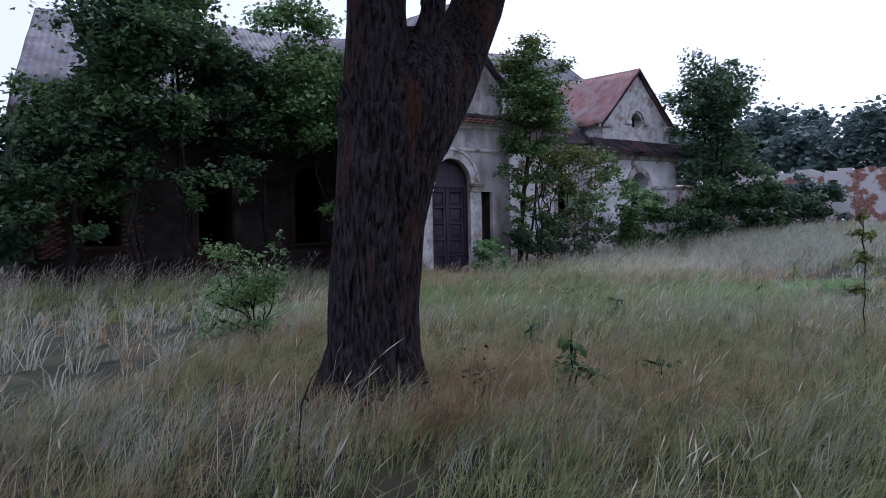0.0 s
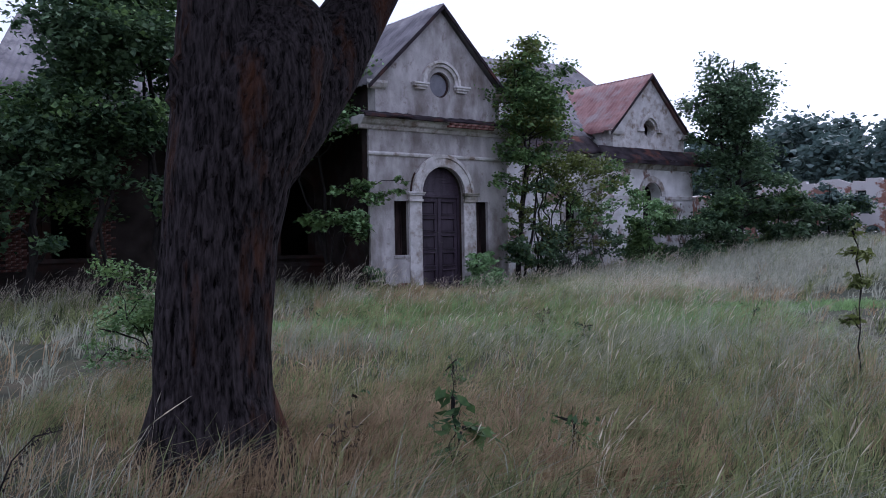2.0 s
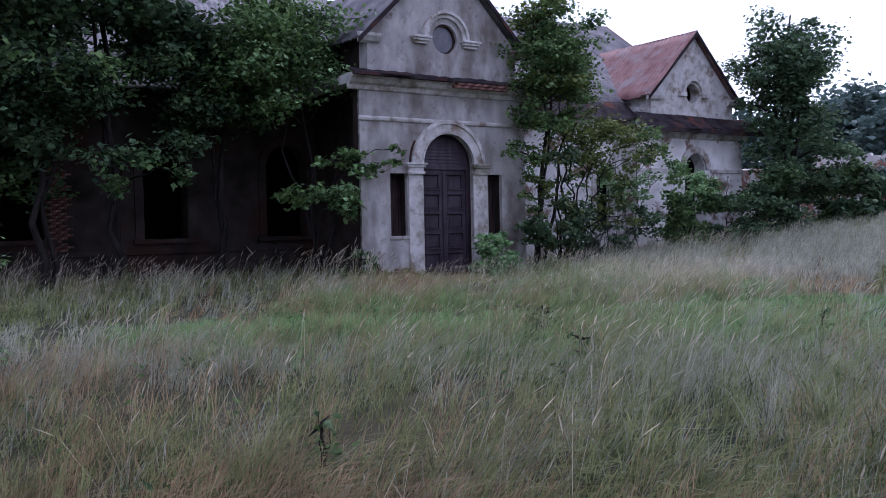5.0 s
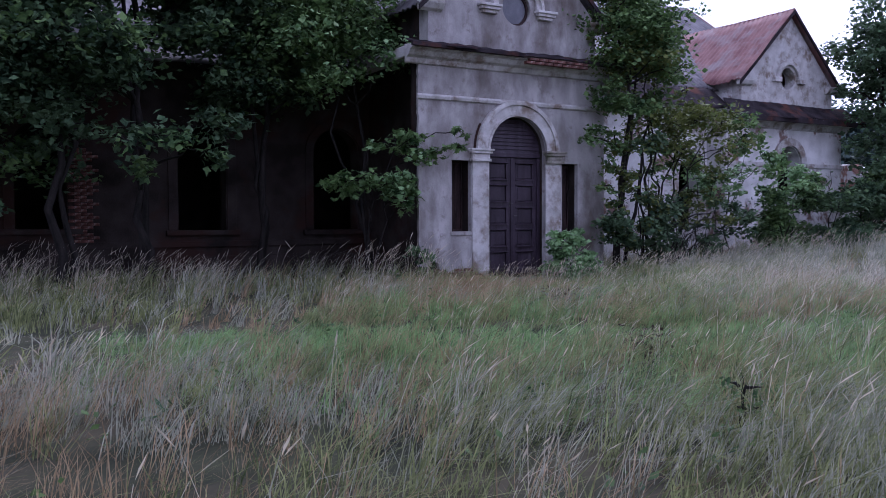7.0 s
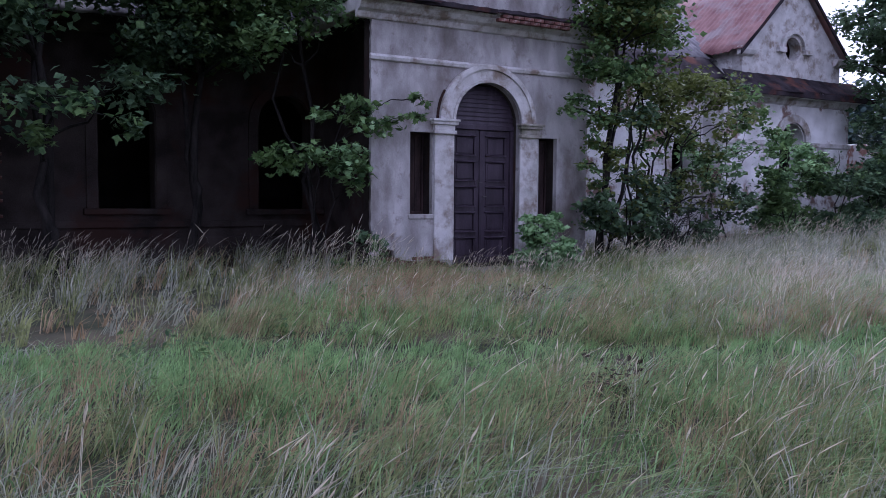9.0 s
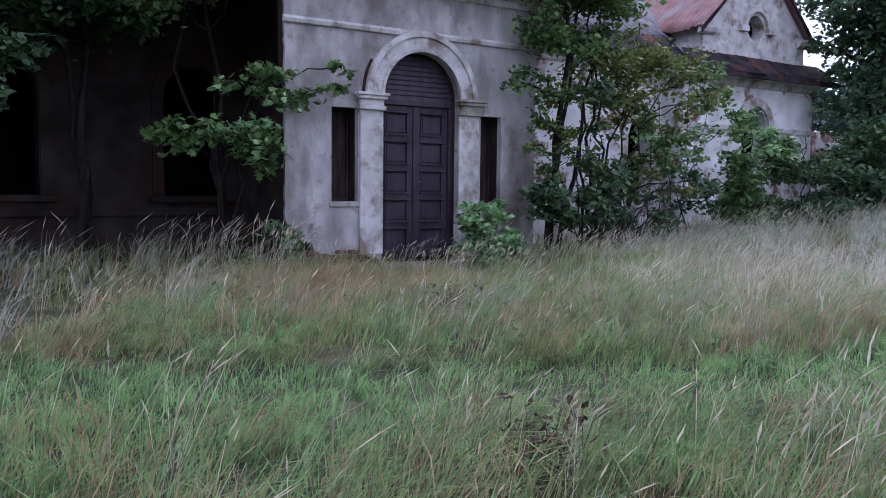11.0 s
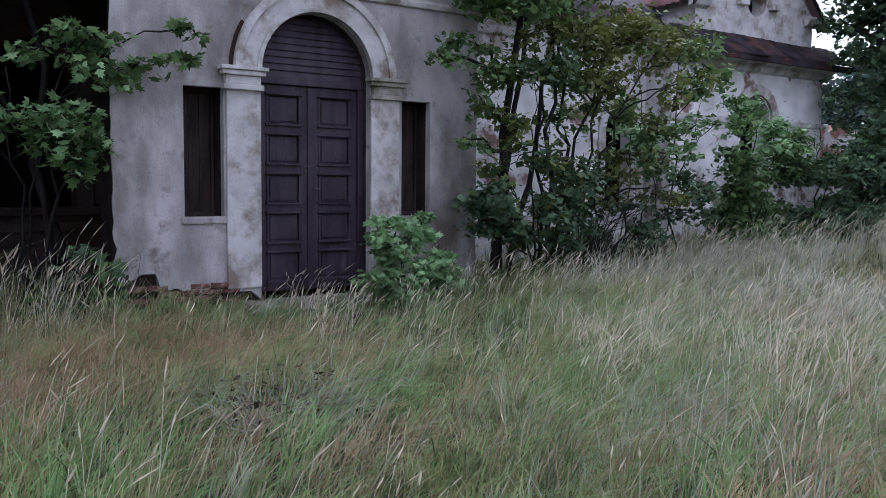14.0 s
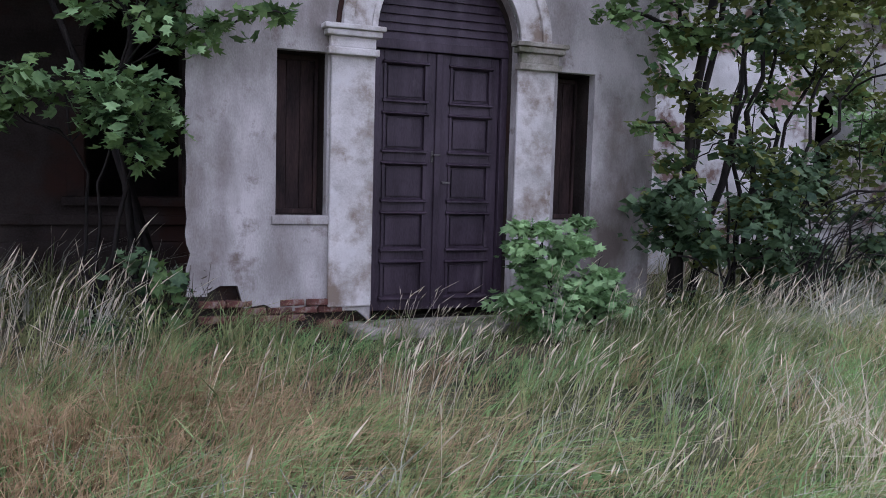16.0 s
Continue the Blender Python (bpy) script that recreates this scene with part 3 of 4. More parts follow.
def ruin(name, p, q, h, thick, material, label, holes=(), broken=0.5):
    L = math.hypot(q[0] - p[0], q[1] - p[1])
    top = [(0.0, h)]
    x = 0.0
    while x < L - 0.6:
        x += rng.uniform(0.3, 1.1)
        top.append((x, h - rng.uniform(0, broken)))
        top.append((x + 0.02, h - rng.uniform(0, broken)))
    top.append((L, h - broken / 2))
    v, f = pierced_wall(0, L, [(0, -1.0), (L, -1.0)], top, list(holes), 0, thick)
    ob = mesh_object(name, v, f, material)
    ob.matrix_world = Matrix.Translation((p[0], p[1], float(ground_z(*p)))) @ Matrix.Rotation(math.atan2(q[1] - p[1], q[0] - p[0]), 4, "Z")
    return tagged(ob, label, "wall", kind="structure")


ruin("garden_wall", (16.6, 4.6), (26.2, 4.9), 2.9, 0.45, BRICKWORK, "ruined red brick wall with plaster remains", broken=0.5)
ruin("ruined_outbuilding_wall", (26.5, 6.5), (30.5, -9.0), 3.35, 0.5, BRICKWORK, "roofless brick wall with flaking white plaster",
     [opening("rect", 5.4, 0.5, 2.2, 2.7), opening("rect", 5.55, 0.6, 1.5, 1.85), opening("arch", 5.9, 0.9, -0.5, 0.9), opening("rect", 9.2, 0.7, 1.0, 2.2)], 0.3)

# ---- plants ----
LOBED = np.array([(0, 0, 0), (-0.20, 0.10, 0.03), (-0.52, 0.34, -0.05), (-0.22, 0.46, 0.04), (-0.34, 0.80, -0.03), (-0.11, 0.70, 0.02), (0, 1.08, -0.10),
                  (0.11, 0.70, 0.02), (0.34, 0.80, -0.03), (0.22, 0.46, 0.04), (0.52, 0.34, -0.05), (0.20, 0.10, 0.03)])
TRI = np.array([(0, 0, 0), (-0.46, 0.40, -0.06), (-0.17, 0.52, 0.03), (0, 1.05, -0.10), (0.17, 0.52, 0.03), (0.46, 0.40, -0.06)])
BROAD = np.array([(0, 0, 0), (-0.46, 0.46, 0.05), (0, 1.05, -0.10), (0.46, 0.46, 0.05)])
OVAL = np.array([(0, 0, 0), (-0.24, 0.38, 0.04), (0, 1.0, -0.10), (0.24, 0.38, 0.04)])


def leaves(name, centres, sizes, template, material, parent, rng, droop=0.5, flat=0.55):
    """One mesh of many separate leaves, each turned and tipped at random."""
    n, k = len(centres), len(template)
    if n == 0:
        return None
    az = rng.uniform(0, 2 * np.pi, n)
    tip = rng.normal(-droop, 0.35, n)
    rollv = rng.normal(0, flat, n)
    ca, sa, ct, st, cr, sr = np.cos(az), np.sin(az), np.cos(tip), np.sin(tip), np.cos(rollv), np.sin(rollv)
    fwd = np.stack([ca * ct, sa * ct, st], 1)
    side0 = np.stack([-sa, ca, np.zeros(n)], 1)
    up0 = np.cross(fwd, -side0)
    side = side0 * cr[:, None] + up0 * sr[:, None]
    up = np.cross(fwd, -side)
    t = template[None] * sizes[:, None, None]
    v = centres[:, None] + t[..., 0:1] * side[:, None] + t[..., 1:2] * fwd[:, None] + t[..., 2:3] * up[:, None]
    me = bpy.data.meshes.new(name)
    me.vertices.add(n * k)
    me.vertices.foreach_set("co", v.astype(np.float32).ravel())
    me.loops.add(n * k)
    me.loops.foreach_set("vertex_index", np.arange(n * k, dtype=np.int32))
    me.polygons.add(n)
    me.polygons.foreach_set("loop_start", np.arange(0, n * k, k, dtype=np.int32))
    me.update(calc_edges=True)
    me.validate()
    me.materials.append(material)
    ob = new(name, me)
    ob.parent = parent
    ob["kind"] = "stuff"
    return ob


def tubes(name, lines, material, parent, sides=7, ridged=0.0):
    """Tapered limbs. lines: lists of (x, y, z, radius)."""
    v, f = [], []
    for pts in lines:
        k = len(v)
        for i, p in enumerate(pts):
            a = Vector(pts[max(0, i - 1)][:3])
            b = Vector(pts[min(len(pts) - 1, i + 1)][:3])
            d = (b - a).normalized()
            ref = Vector((1, 0, 0)) if abs(d.x) < 0.8 else Vector((0, 1, 0))
            e1 = d.cross(ref).normalized()
            e2 = d.cross(e1)
            for j in range(sides):
                an = 2 * math.pi * j / sides
                c = Vector(p[:3])
                r = p[3]
                q = c + (e1 * math.cos(an) + e2 * math.sin(an)) * r
                v.append(q)
        for i in range(len(pts) - 1):
            for j in range(sides):
                f.append((k + i * sides + j, k + i * sides + (j + 1) % sides, k + (i + 1) * sides + (j + 1) % sides, k + (i + 1) * sides + j))
        f.append(tuple(k + (len(pts) - 1) * sides + j for j in range(sides)))
    return mesh_object(name, v, f, material, parent, smooth=True)


def limb(a, b, r0, r1, rng, n=6, wob=0.08, sag=0.0):
    a, b = np.array(a, float), np.array(b, float)
    L = np.linalg.norm(b - a)
    out = []
    for i in range(n + 1):
        k = i / n
        p = a + (b - a) * k + rng.normal(0, wob * L / 4, 3) * (0 < i < n) + np.array([0, 0, sag * L * math.sin(math.pi * k)])
        out.append((*p, r0 + (r1 - r0) * k ** 0.8))
    return out


def tree(name, at, stems, clumps, material, label, count, size, template=TRI, seed=1, category="tree", second=None, r0=0.13, kind=""):
    """at: foot. stems: tops (x, y, z) of the stems, relative to the foot. clumps: (x, y, z, rx, ry, rz) relative to the foot."""
    rng = np.random.default_rng(seed)
    z = float(ground_z(at[0], at[1])) - 0.1
    root = tagged(empty(name, (at[0], at[1], z)), label, category, kind=kind)
    lines, hubs = [], []
    for i, s in enumerate(stems):
        ang = rng.uniform(0, 6.28)
        line = limb((0.15 * math.cos(ang) * (i > 0), 0.15 * math.sin(ang) * (i > 0), 0), s, r0 * (1 if i == 0 else 0.7), r0 * 0.25, rng, 9, 0.07)
        lines.append(line)
        hubs += line[2:]
    hubs = np.array(hubs)
    total = sum(c[3] * c[4] + c[3] * c[5] for c in clumps)
    pos, dens = [], []
    for c in clumps:
        c = np.array(c, float)
        score = np.linalg.norm(hubs[:, :3] - c[:3], axis=1) + 3.0 * np.maximum(0, hubs[:, 2] - c[2] + 0.2)
        hub = hubs[int(np.argmin(score))]
        end = c[:3] + rng.normal(0, 0.15, 3) * c[3:]
        lines.append(limb(hub[:3], end, min(hub[3] * 0.7, 0.05), 0.012, rng, 5, 0.12, 0.06))
        n = int(count * (c[3] * c[4] + c[3] * c[5]) / total)
        tw = max(3, n // 60)
        for t in range(tw):
            d = rng.normal(0, 1, 3)
            d /= np.linalg.norm(d)
            d[2] *= 0.8
            e = c[:3] + d * c[3:] * rng.uniform(0.55, 1.12)
            b = c[:3] + (e - c[:3]) * 0.15
            if t % 2 == 0:
                lines.append(limb(b, e, 0.014, 0.004, rng, 3, 0.15))
            m = n // tw
            k = rng.uniform(0.35, 1.05, m) ** 0.8
            spray = np.array([1.0, 1.0, 0.55]) * 0.26 * (c[3] + c[4])
            pos.append(b + (e - b) * k[:, None] + rng.normal(0, 1, (m, 3)) * spray * 0.55)
    tubes("limbs", lines, TWIG if r0 < 0.2 else BARK, root, 4)
    pos = np.concatenate(pos)
    pos = pos[pos[:, 2] > 0.05]
    sz = size * rng.uniform(0.55, 1.25, len(pos))
    bulk = rng.uniform(0, 1, len(pos)) < (0.62 if template is TRI else 0.0)
    if bulk.any():
        deep = bulk if not second else bulk & ~noise_pick(pos, rng)
        leaves("leaves", pos[deep], sz[deep], BROAD, material, root, rng)
        if second:
            lit = bulk & ~deep
            leaves("leaves", pos[lit], sz[lit], BROAD, second, root, rng)
        pos, sz = pos[~bulk], sz[~bulk]
    if second:
        pick = noise_pick(pos, rng)
        leaves("leaves", pos[~pick], sz[~pick], template, material, root, rng)
        leaves("leaves", pos[pick], sz[pick], template, second, root, rng)
    else:
        leaves("leaves", pos, sz, template, material, root, rng)
    return root


def noise_pick(pos, rng):
    a = np.sin(pos[:, 0] * 1.7 + 1.3) + np.sin(pos[:, 1] * 2.1 + 0.4) + np.sin(pos[:, 2] * 2.3 + 2.0) + rng.normal(0, 0.8, len(pos))
    return a > 0.9


def cloud_of_clumps(rng, n, centre, radii, low, size, shell=0.55):
    """Clumps spread unevenly through an egg-shaped crown."""
    out = []
    while len(out) < n:
        d = rng.normal(0, 1, 3)
        d /= np.linalg.norm(d)
        k = rng.uniform(shell, 1.0)
        p = np.array(centre) + d * np.array(radii) * k
        if p[2] < low:
            continue
        s = size * rng.uniform(0.6, 1.3)
        out.append((*p, s, s, s * rng.uniform(0.55, 0.85)))
    return out


R = np.random.default_rng(42)

# the old tree beside the path
old_tree = tagged(empty("old_tree", (-13.29, -14.98, 0)), "old forked tree with deeply furrowed dark bark in long grass", "tree")
right, ahead = np.array([0.777, -0.629, 0]), np.array([0.629, 0.777, 0])


def bark_tube(profile, name, seed, sides=180, rows=180, flare=0.0):
    """A trunk through (offset, height, radius) with ridges of bark winding up it."""
    profile = [(1.115 * p[0], 1.485 + 1.115 * (p[1] - 1.485), 1.115 * p[2], *p[3:]) for p in profile]
    hs = [p[1] for p in profile]
    v = []
    for i in range(rows + 1):
        h = hs[0] + (hs[-1] - hs[0]) * i / rows
        off = np.interp(h, hs, [p[0] for p in profile])
        dep = np.interp(h, hs, [p[3] if len(p) > 3 else 0 for p in profile])
        r = np.interp(h, hs, [p[2] for p in profile])
        for j in range(sides):
            a = 2 * math.pi * j / sides
            c, s_ = math.cos(a), math.sin(a)
            q = Vector((c * 9.0 * r / 0.38, s_ * 9.0 * r / 0.38, h * 2.6 + seed))
            w = Vector((noise.noise(Vector((c * 2, s_ * 2, h * 1.7 + seed))), noise.noise(Vector((c * 2 + 7, s_ * 2, h * 1.7))), 0)) * 0.7
            ridge = abs(noise.noise(q + w)) + 0.5 * abs(noise.noise((q + w) * 2.1))
            rr = r * (1 + 0.07 * noise.noise(Vector((c, s_, h * 0.8 + seed)))) + 0.24 * (min(ridge, 0.20) - 0.13)
            rr += flare * max(0.0, 0.5 - h) * (0.5 + 0.5 * math.cos(5 * a + seed))
            knot = math.hypot((a - 3.72) * r, h - 2.63)
            rr += 0.05 * math.exp(-((knot - 0.13) / 0.035) ** 2) - 0.03 * math.exp(-(knot / 0.09) ** 2)
            v.append(right * (off + rr * c) + ahead * (dep + rr * s_) + np.array([0, 0, h]))
    f = [(i * sides + j, i * sides + (j + 1) % sides, (i + 1) * sides + (j + 1) % sides, (i + 1) * sides + j) for i in range(rows) for j in range(sides)]
    f.append(tuple(rows * sides + j for j in range(sides)))
    return mesh_object(name, v, f, BARK, old_tree, smooth=True)


bark_tube([(-0.03, -0.2, 0.42), (0.0, 0.25, 0.365), (0.0, 0.87, 0.345), (0.05, 1.5, 0.345), (0.12, 1.95, 0.38), (0.22, 2.4, 0.455, 0.12), (0.28, 2.7, 0.46, 0.25), (0.32, 2.98, 0.40, 0.4), (0.36, 3.12, 0.24, 0.5)], "trunk", 3.0, flare=0.35)
bark_tube([(0.12, 2.35, 0.30), (0.08, 2.75, 0.27), (0.07, 3.1, 0.225), (0.08, 3.6, 0.215), (-0.02, 4.6, 0.18), (-0.3, 6.2, 0.12)], "limb", 9.0, 60, 110)
bark_tube([(0.10, 1.75, 0.28, 0.1), (0.28, 2.15, 0.34, 0.4), (0.48, 2.6, 0.34, 0.75), (0.70, 3.05, 0.28, 1.1), (0.88, 3.45, 0.25, 1.4), (1.15, 4.3, 0.19, 1.8), (1.7, 6.0, 0.11, 2.2)], "limb", 15.0, 110, 130)
bark_tube([(0.42, 2.95, 0.10, 0.1), (0.50, 3.15, 0.09, 0.1), (0.53, 3.4, 0.085, 0.15), (0.46, 4.2, 0.07, 0.3), (0.5, 5.6, 0.04, 0.5)], "limb", 21.0, 24, 40)
# crown above the view, made wide and dense to shade trunk and grass
cl = [(*(np.array(c[:3])), *c[3:]) for c in cloud_of_clumps(np.random.default_rng(8), 84, (0.3, -0.6, 8.0), (6.5, 6.5, 2.8), 5.4, 1.2, 0.2)]
rg = np.random.default_rng(18)
lines, pos = [], []
for c in cl:
    c = np.array(c)
    base = right * (1.55 if c[0] > 0.8 else -0.15) + np.array([0, 0, 5.6])
    lines.append(limb(base, c[:3], 0.07, 0.015, rg, 6, 0.12))
    pos.append(c[:3] + rg.normal(0, 0.5, (320, 3)) * c[3:])
tubes("limbs", lines, BARK, old_tree, 6)
pos = np.concatenate(pos)
leaves("leaves", pos, 0.28 * rg.uniform(0.6, 1.2, len(pos)), BROAD, LEAF_DARK, old_tree, rg)
# withered dock stalk nodding before the old tree
stalk = tagged(empty("dock_stalk", (-14.95, -16.55, float(ground_z(-14.95, -16.55)))), "withered dark dock stalk nodding in the grass", "weed")
tubes("stem", [[(0, 0, 0, 0.006), (0.01, 0, 0.25, 0.005), (0.03, -0.01, 0.48, 0.005), (0.09, -0.03, 0.64, 0.004), (0.18, -0.06, 0.74, 0.004), (0.29, -0.09, 0.76, 0.002)]], BARK, stalk, 6)
pts = np.array([(0.03 + 0.24 * k, -0.01 - 0.07 * k, 0.46 + 0.31 * math.sin(k * 1.65)) for k in np.linspace(0, 1, 110)])
leaves("seeds", pts + rg.normal(0, 0.009, pts.shape), rg.uniform(0.012, 0.028, len(pts)), OVAL, BARK, stalk, rg)

# dark maples in front of the long wing
tree("maple_tree", (-7.85, 2.3), [(-0.3, 0.1, 9.2), (-0.6, -0.1, 7.0)], cloud_of_clumps(R, 38, (-0.5, -0.2, 6.9), (2.6, 1.6, 3.6), 3.5, 0.95, 0.35) + [(1.2, -1.1, 3.6, 0.8, 0.6, 0.35), (-1.6, -1.1, 3.3, 0.8, 0.6, 0.4), (-0.4, -1.6, 3.2, 0.9, 0.6, 0.3), (0.9, -1.5, 2.9, 0.5, 0.4, 0.25), (-0.5, -1.4, 2.6, 0.5, 0.4, 0.22)],
     LEAF_DARK, "tall dark-leaved maple close to the wing wall", 20000, 0.175, TRI, 3, second=LEAF_MID)
tree("maple_tree", (-11.2, 1.8), [(0.1, 0.1, 5.6), (0.4, 0, 5.0)], cloud_of_clumps(R, 22, (0.3, 0, 3.9), (1.7, 1.5, 1.9), 1.6, 0.75, 0.35) + [(-1.2, -0.6, 2.2, 0.7, 0.6, 0.5), (0.5, -1.0, 1.7, 0.6, 0.5, 0.4), (-1.6, -0.4, 3.2, 0.8, 0.6, 0.6)],
     LEAF_DARK, "dark-leaved maple at the corner of the house", 10000, 0.17, TRI, 4, second=LEAF_MID)
tree("maple_tree", (-2.9, 2.0), [(-0.7, -0.2, 7.8), (-1.4, 0, 6.5)], cloud_of_clumps(R, 28, (-1.2, -0.3, 6.5), (2.0, 1.3, 2.3), 4.3, 0.85, 0.35) + [(-1.5, -1.2, 4.5, 0.9, 0.7, 0.35), (0.1, -1.6, 5.3, 0.7, 0.6, 0.4)],
     LEAF_MID, "young maple with yellowing leaves beside the porch", 14000, 0.145, TRI, 5, second=LEAF_LIGHT, r0=0.075)
tree("maple_tree", (-5.3, 2.9), [(0.1, -0.2, 6.2), (-0.3, -0.3, 5.4)], cloud_of_clumps(R, 22, (-0.2, -0.3, 5.5), (1.9, 1.3, 1.8), 4.4, 0.75, 0.35),
     LEAF_DARK, "maple with hanging boughs before the empty windows", 12000, 0.165, TRI, 6, second=LEAF_MID)
tree("maple_tree", (-13.3, 3.0), [(0, 0, 5.6)], cloud_of_clumps(R, 20, (0, 0, 3.4), (1.6, 1.4, 2.6), 0.8, 0.8), LEAF_DARK, "dense dark tree at the end of the house", 7000, 0.18, TRI, 7, second=LEAF_MID)
tree("maple_tree", (-9.7, 1.5), [(0, 0, 8.2), (0.3, 0, 6.5)], cloud_of_clumps(R, 22, (0, 0, 6.6), (1.5, 1.3, 2.5), 3.6, 0.85, 0.3), LEAF_DARK, "tall dark maple among its neighbours", 9000, 0.175, TRI, 44, second=LEAF_MID, r0=0.10)
# leafy bough reaching past the porch corner
tree("maple_sapling", (-3.35, 0.9), [(0.35, -0.6, 3.4), (-0.3, -0.5, 3.0), (0.1, 0.1, 2.6)],
     [(0.55, -1.0, 2.95, 0.42, 0.3, 0.22), (0.95, -1.25, 3.05, 0.38, 0.22, 0.16), (1.35, -1.3, 3.15, 0.28, 0.18, 0.14), (-0.1, -0.9, 2.35, 0.45, 0.35, 0.22), (0.35, -0.95, 1.95, 0.32, 0.25, 0.22), (-0.6, -0.8, 2.2, 0.45, 0.35, 0.22), (0.55, -0.9, 2.2, 0.22, 0.2, 0.3),
      (-1.1, -0.7, 2.4, 0.4, 0.3, 0.18), (0.2, -0.6, 3.3, 0.5, 0.4, 0.3), (1.55, -1.35, 3.5, 0.22, 0.15, 0.25), (0.1, -1.0, 2.45, 0.55, 0.4, 0.26), (0.3, -1.0, 2.2, 0.4, 0.3, 0.22), (-0.7, -1.0, 2.5, 0.5, 0.35, 0.2), (0.5, -1.1, 3.35, 0.45, 0.3, 0.25)],
     LEAF_MID, "maple sapling with lobed leaves beside the porch corner", 1250, 0.145, LOBED, 8, second=LEAF_LIGHT, r0=0.035)
tree("maple_seedling", (-3.1, -0.62), [(0, 0, 1.0), (0.2, -0.1, 0.8)], [(0, -0.1, 0.75, 0.36, 0.3, 0.28), (0.2, -0.2, 0.45, 0.3, 0.25, 0.2), (-0.2, -0.1, 0.4, 0.3, 0.25, 0.2)],
     LEAF_DARK, "low dark maple seedling at the wall foot", 170, 0.15, LOBED, 9, "bush", second=LEAF_MID, r0=0.02)
# many-stemmed tree on the other side of the porch
tree("elder_tree", (2.9, -0.2), [(0.25, 0, 7.5), (0.75, 0.1, 6.6), (1.5, 0.3, 5.2)],
     cloud_of_clumps(R, 32, (0.8, 0, 6.3), (1.55, 1.0, 2.0), 4.3, 0.7, 0.25) + cloud_of_clumps(R, 14, (0.0, -0.7, 5.4), (1.1, 0.7, 1.7), 3.7, 0.55, 0.3) +
     [(-0.7, -0.4, 4.7, 0.6, 0.4, 0.35), (-1.0, -0.5, 3.7, 0.5, 0.3, 0.25), (-1.35, -0.5, 3.45, 0.35, 0.25, 0.18), (-0.6, -0.4, 2.9, 0.4, 0.3, 0.3), (-0.75, -0.4, 2.3, 0.32, 0.25, 0.22), (-0.3, -0.3, 1.9, 0.3, 0.3, 0.25), (-0.4, -0.5, 4.2, 0.6, 0.4, 0.4), (-0.9, -0.5, 4.45, 0.55, 0.35, 0.3), (-0.3, -0.4, 3.4, 0.5, 0.4, 0.4), (0.1, -0.4, 2.6, 0.45, 0.4, 0.4)],
     LEAF_MID, "slender straight-stemmed tree growing against the porch corner", 15500, 0.125, TRI, 10, second=LEAF_OLIVE, r0=0.11)
tree("elder_tree", (4.0, -0.1), [(0.0, 0, 5.4), (0.5, 0.2, 5.0), (1.4, 0.1, 4.4), (-0.45, -0.2, 3.6), (2.2, 0.2, 3.6), (0.9, -0.4, 3.4)],
     cloud_of_clumps(R, 30, (0.95, -0.1, 3.9), (2.2, 0.9, 1.5), 2.2, 0.58, 0.3) +
     [(2.5, -0.3, 3.8, 0.7, 0.5, 0.4), (3.2, -0.2, 3.6, 0.55, 0.4, 0.35), (-0.3, -0.6, 2.2, 0.5, 0.4, 0.3), (0.7, -0.5, 1.8, 0.6, 0.5, 0.35), (1.8, -0.4, 1.6, 0.6, 0.5, 0.4), (-0.5, -0.5, 1.3, 0.4, 0.4, 0.3)],
     LEAF_OLIVE, "many-stemmed olive-leaved elder before the peeling wall", 4600, 0.12, TRI, 46, second=LEAF_MID, r0=0.075)
tree("elder_bush", (5.6, -0.1), [(0.2, 0, 2.6), (-0.8, 0.1, 2.2), (1.0, 0, 2.2), (1.7, 0.2, 1.8), (-1.6, 0.2, 1.7)],
     cloud_of_clumps(R, 20, (0, 0, 1.3), (2.3, 0.8, 1.1), 0.4, 0.42), LEAF_DARK, "tangled dark bush with bare twigs at the wall foot", 3000, 0.12, TRI, 11, "bush", second=LEAF_OLIVE, r0=0.03)
tree("elder_bush", (7.6, 0.6), [(0.2, 0, 4.4), (-0.8, 0.1, 3.6), (0.8, 0, 3.2)], cloud_of_clumps(R, 18, (0.1, 0, 3.1), (1.5, 0.9, 1.5), 1.2, 0.42), LEAF_MID, "loose bush before the peeling wing wall", 1700, 0.14, TRI, 12, "bush", second=LEAF_LIGHT, r0=0.03)
tree("elder_bush", (3.1, -0.75), [(0, 0, 3.2), (0.4, 0.1, 2.6), (-0.5, 0, 2.2)], cloud_of_clumps(R, 16, (0, 0, 1.2), (0.9, 0.5, 1.0), 0.3, 0.38) + [(0.1, -0.3, 3.4, 0.5, 0.4, 0.35), (-0.3, -0.3, 2.2, 0.4, 0.3, 0.3)],
     LEAF_DARK, "dark elder bush crowding the porch corner", 3000, 0.13, TRI, 45, "bush", second=LEAF_OLIVE, r0=0.03)
rg = np.random.default_rng(61)
canes = tagged(empty("bramble_canes", (4.1, -0.6, float(ground_z(4.1, -0.6)))), "bare dark arching canes at the foot of the elder", "shrub")
lines = []
for i in range(46):
    a = rg.uniform(-2.9, 0.3)
    d = rg.uniform(0.5, 1.7)
    lines.append(limb((rg.normal(0, 0.25), rg.normal(0, 0.15), 0), (d * math.cos(a) * 1.1 + 0.3, 0.45 * d * math.sin(a), rg.uniform(0.4, 1.7)), 0.012, 0.004, rg, 6, 0.1, 0.22))
tubes("canes", lines, TWIG, canes, 4)
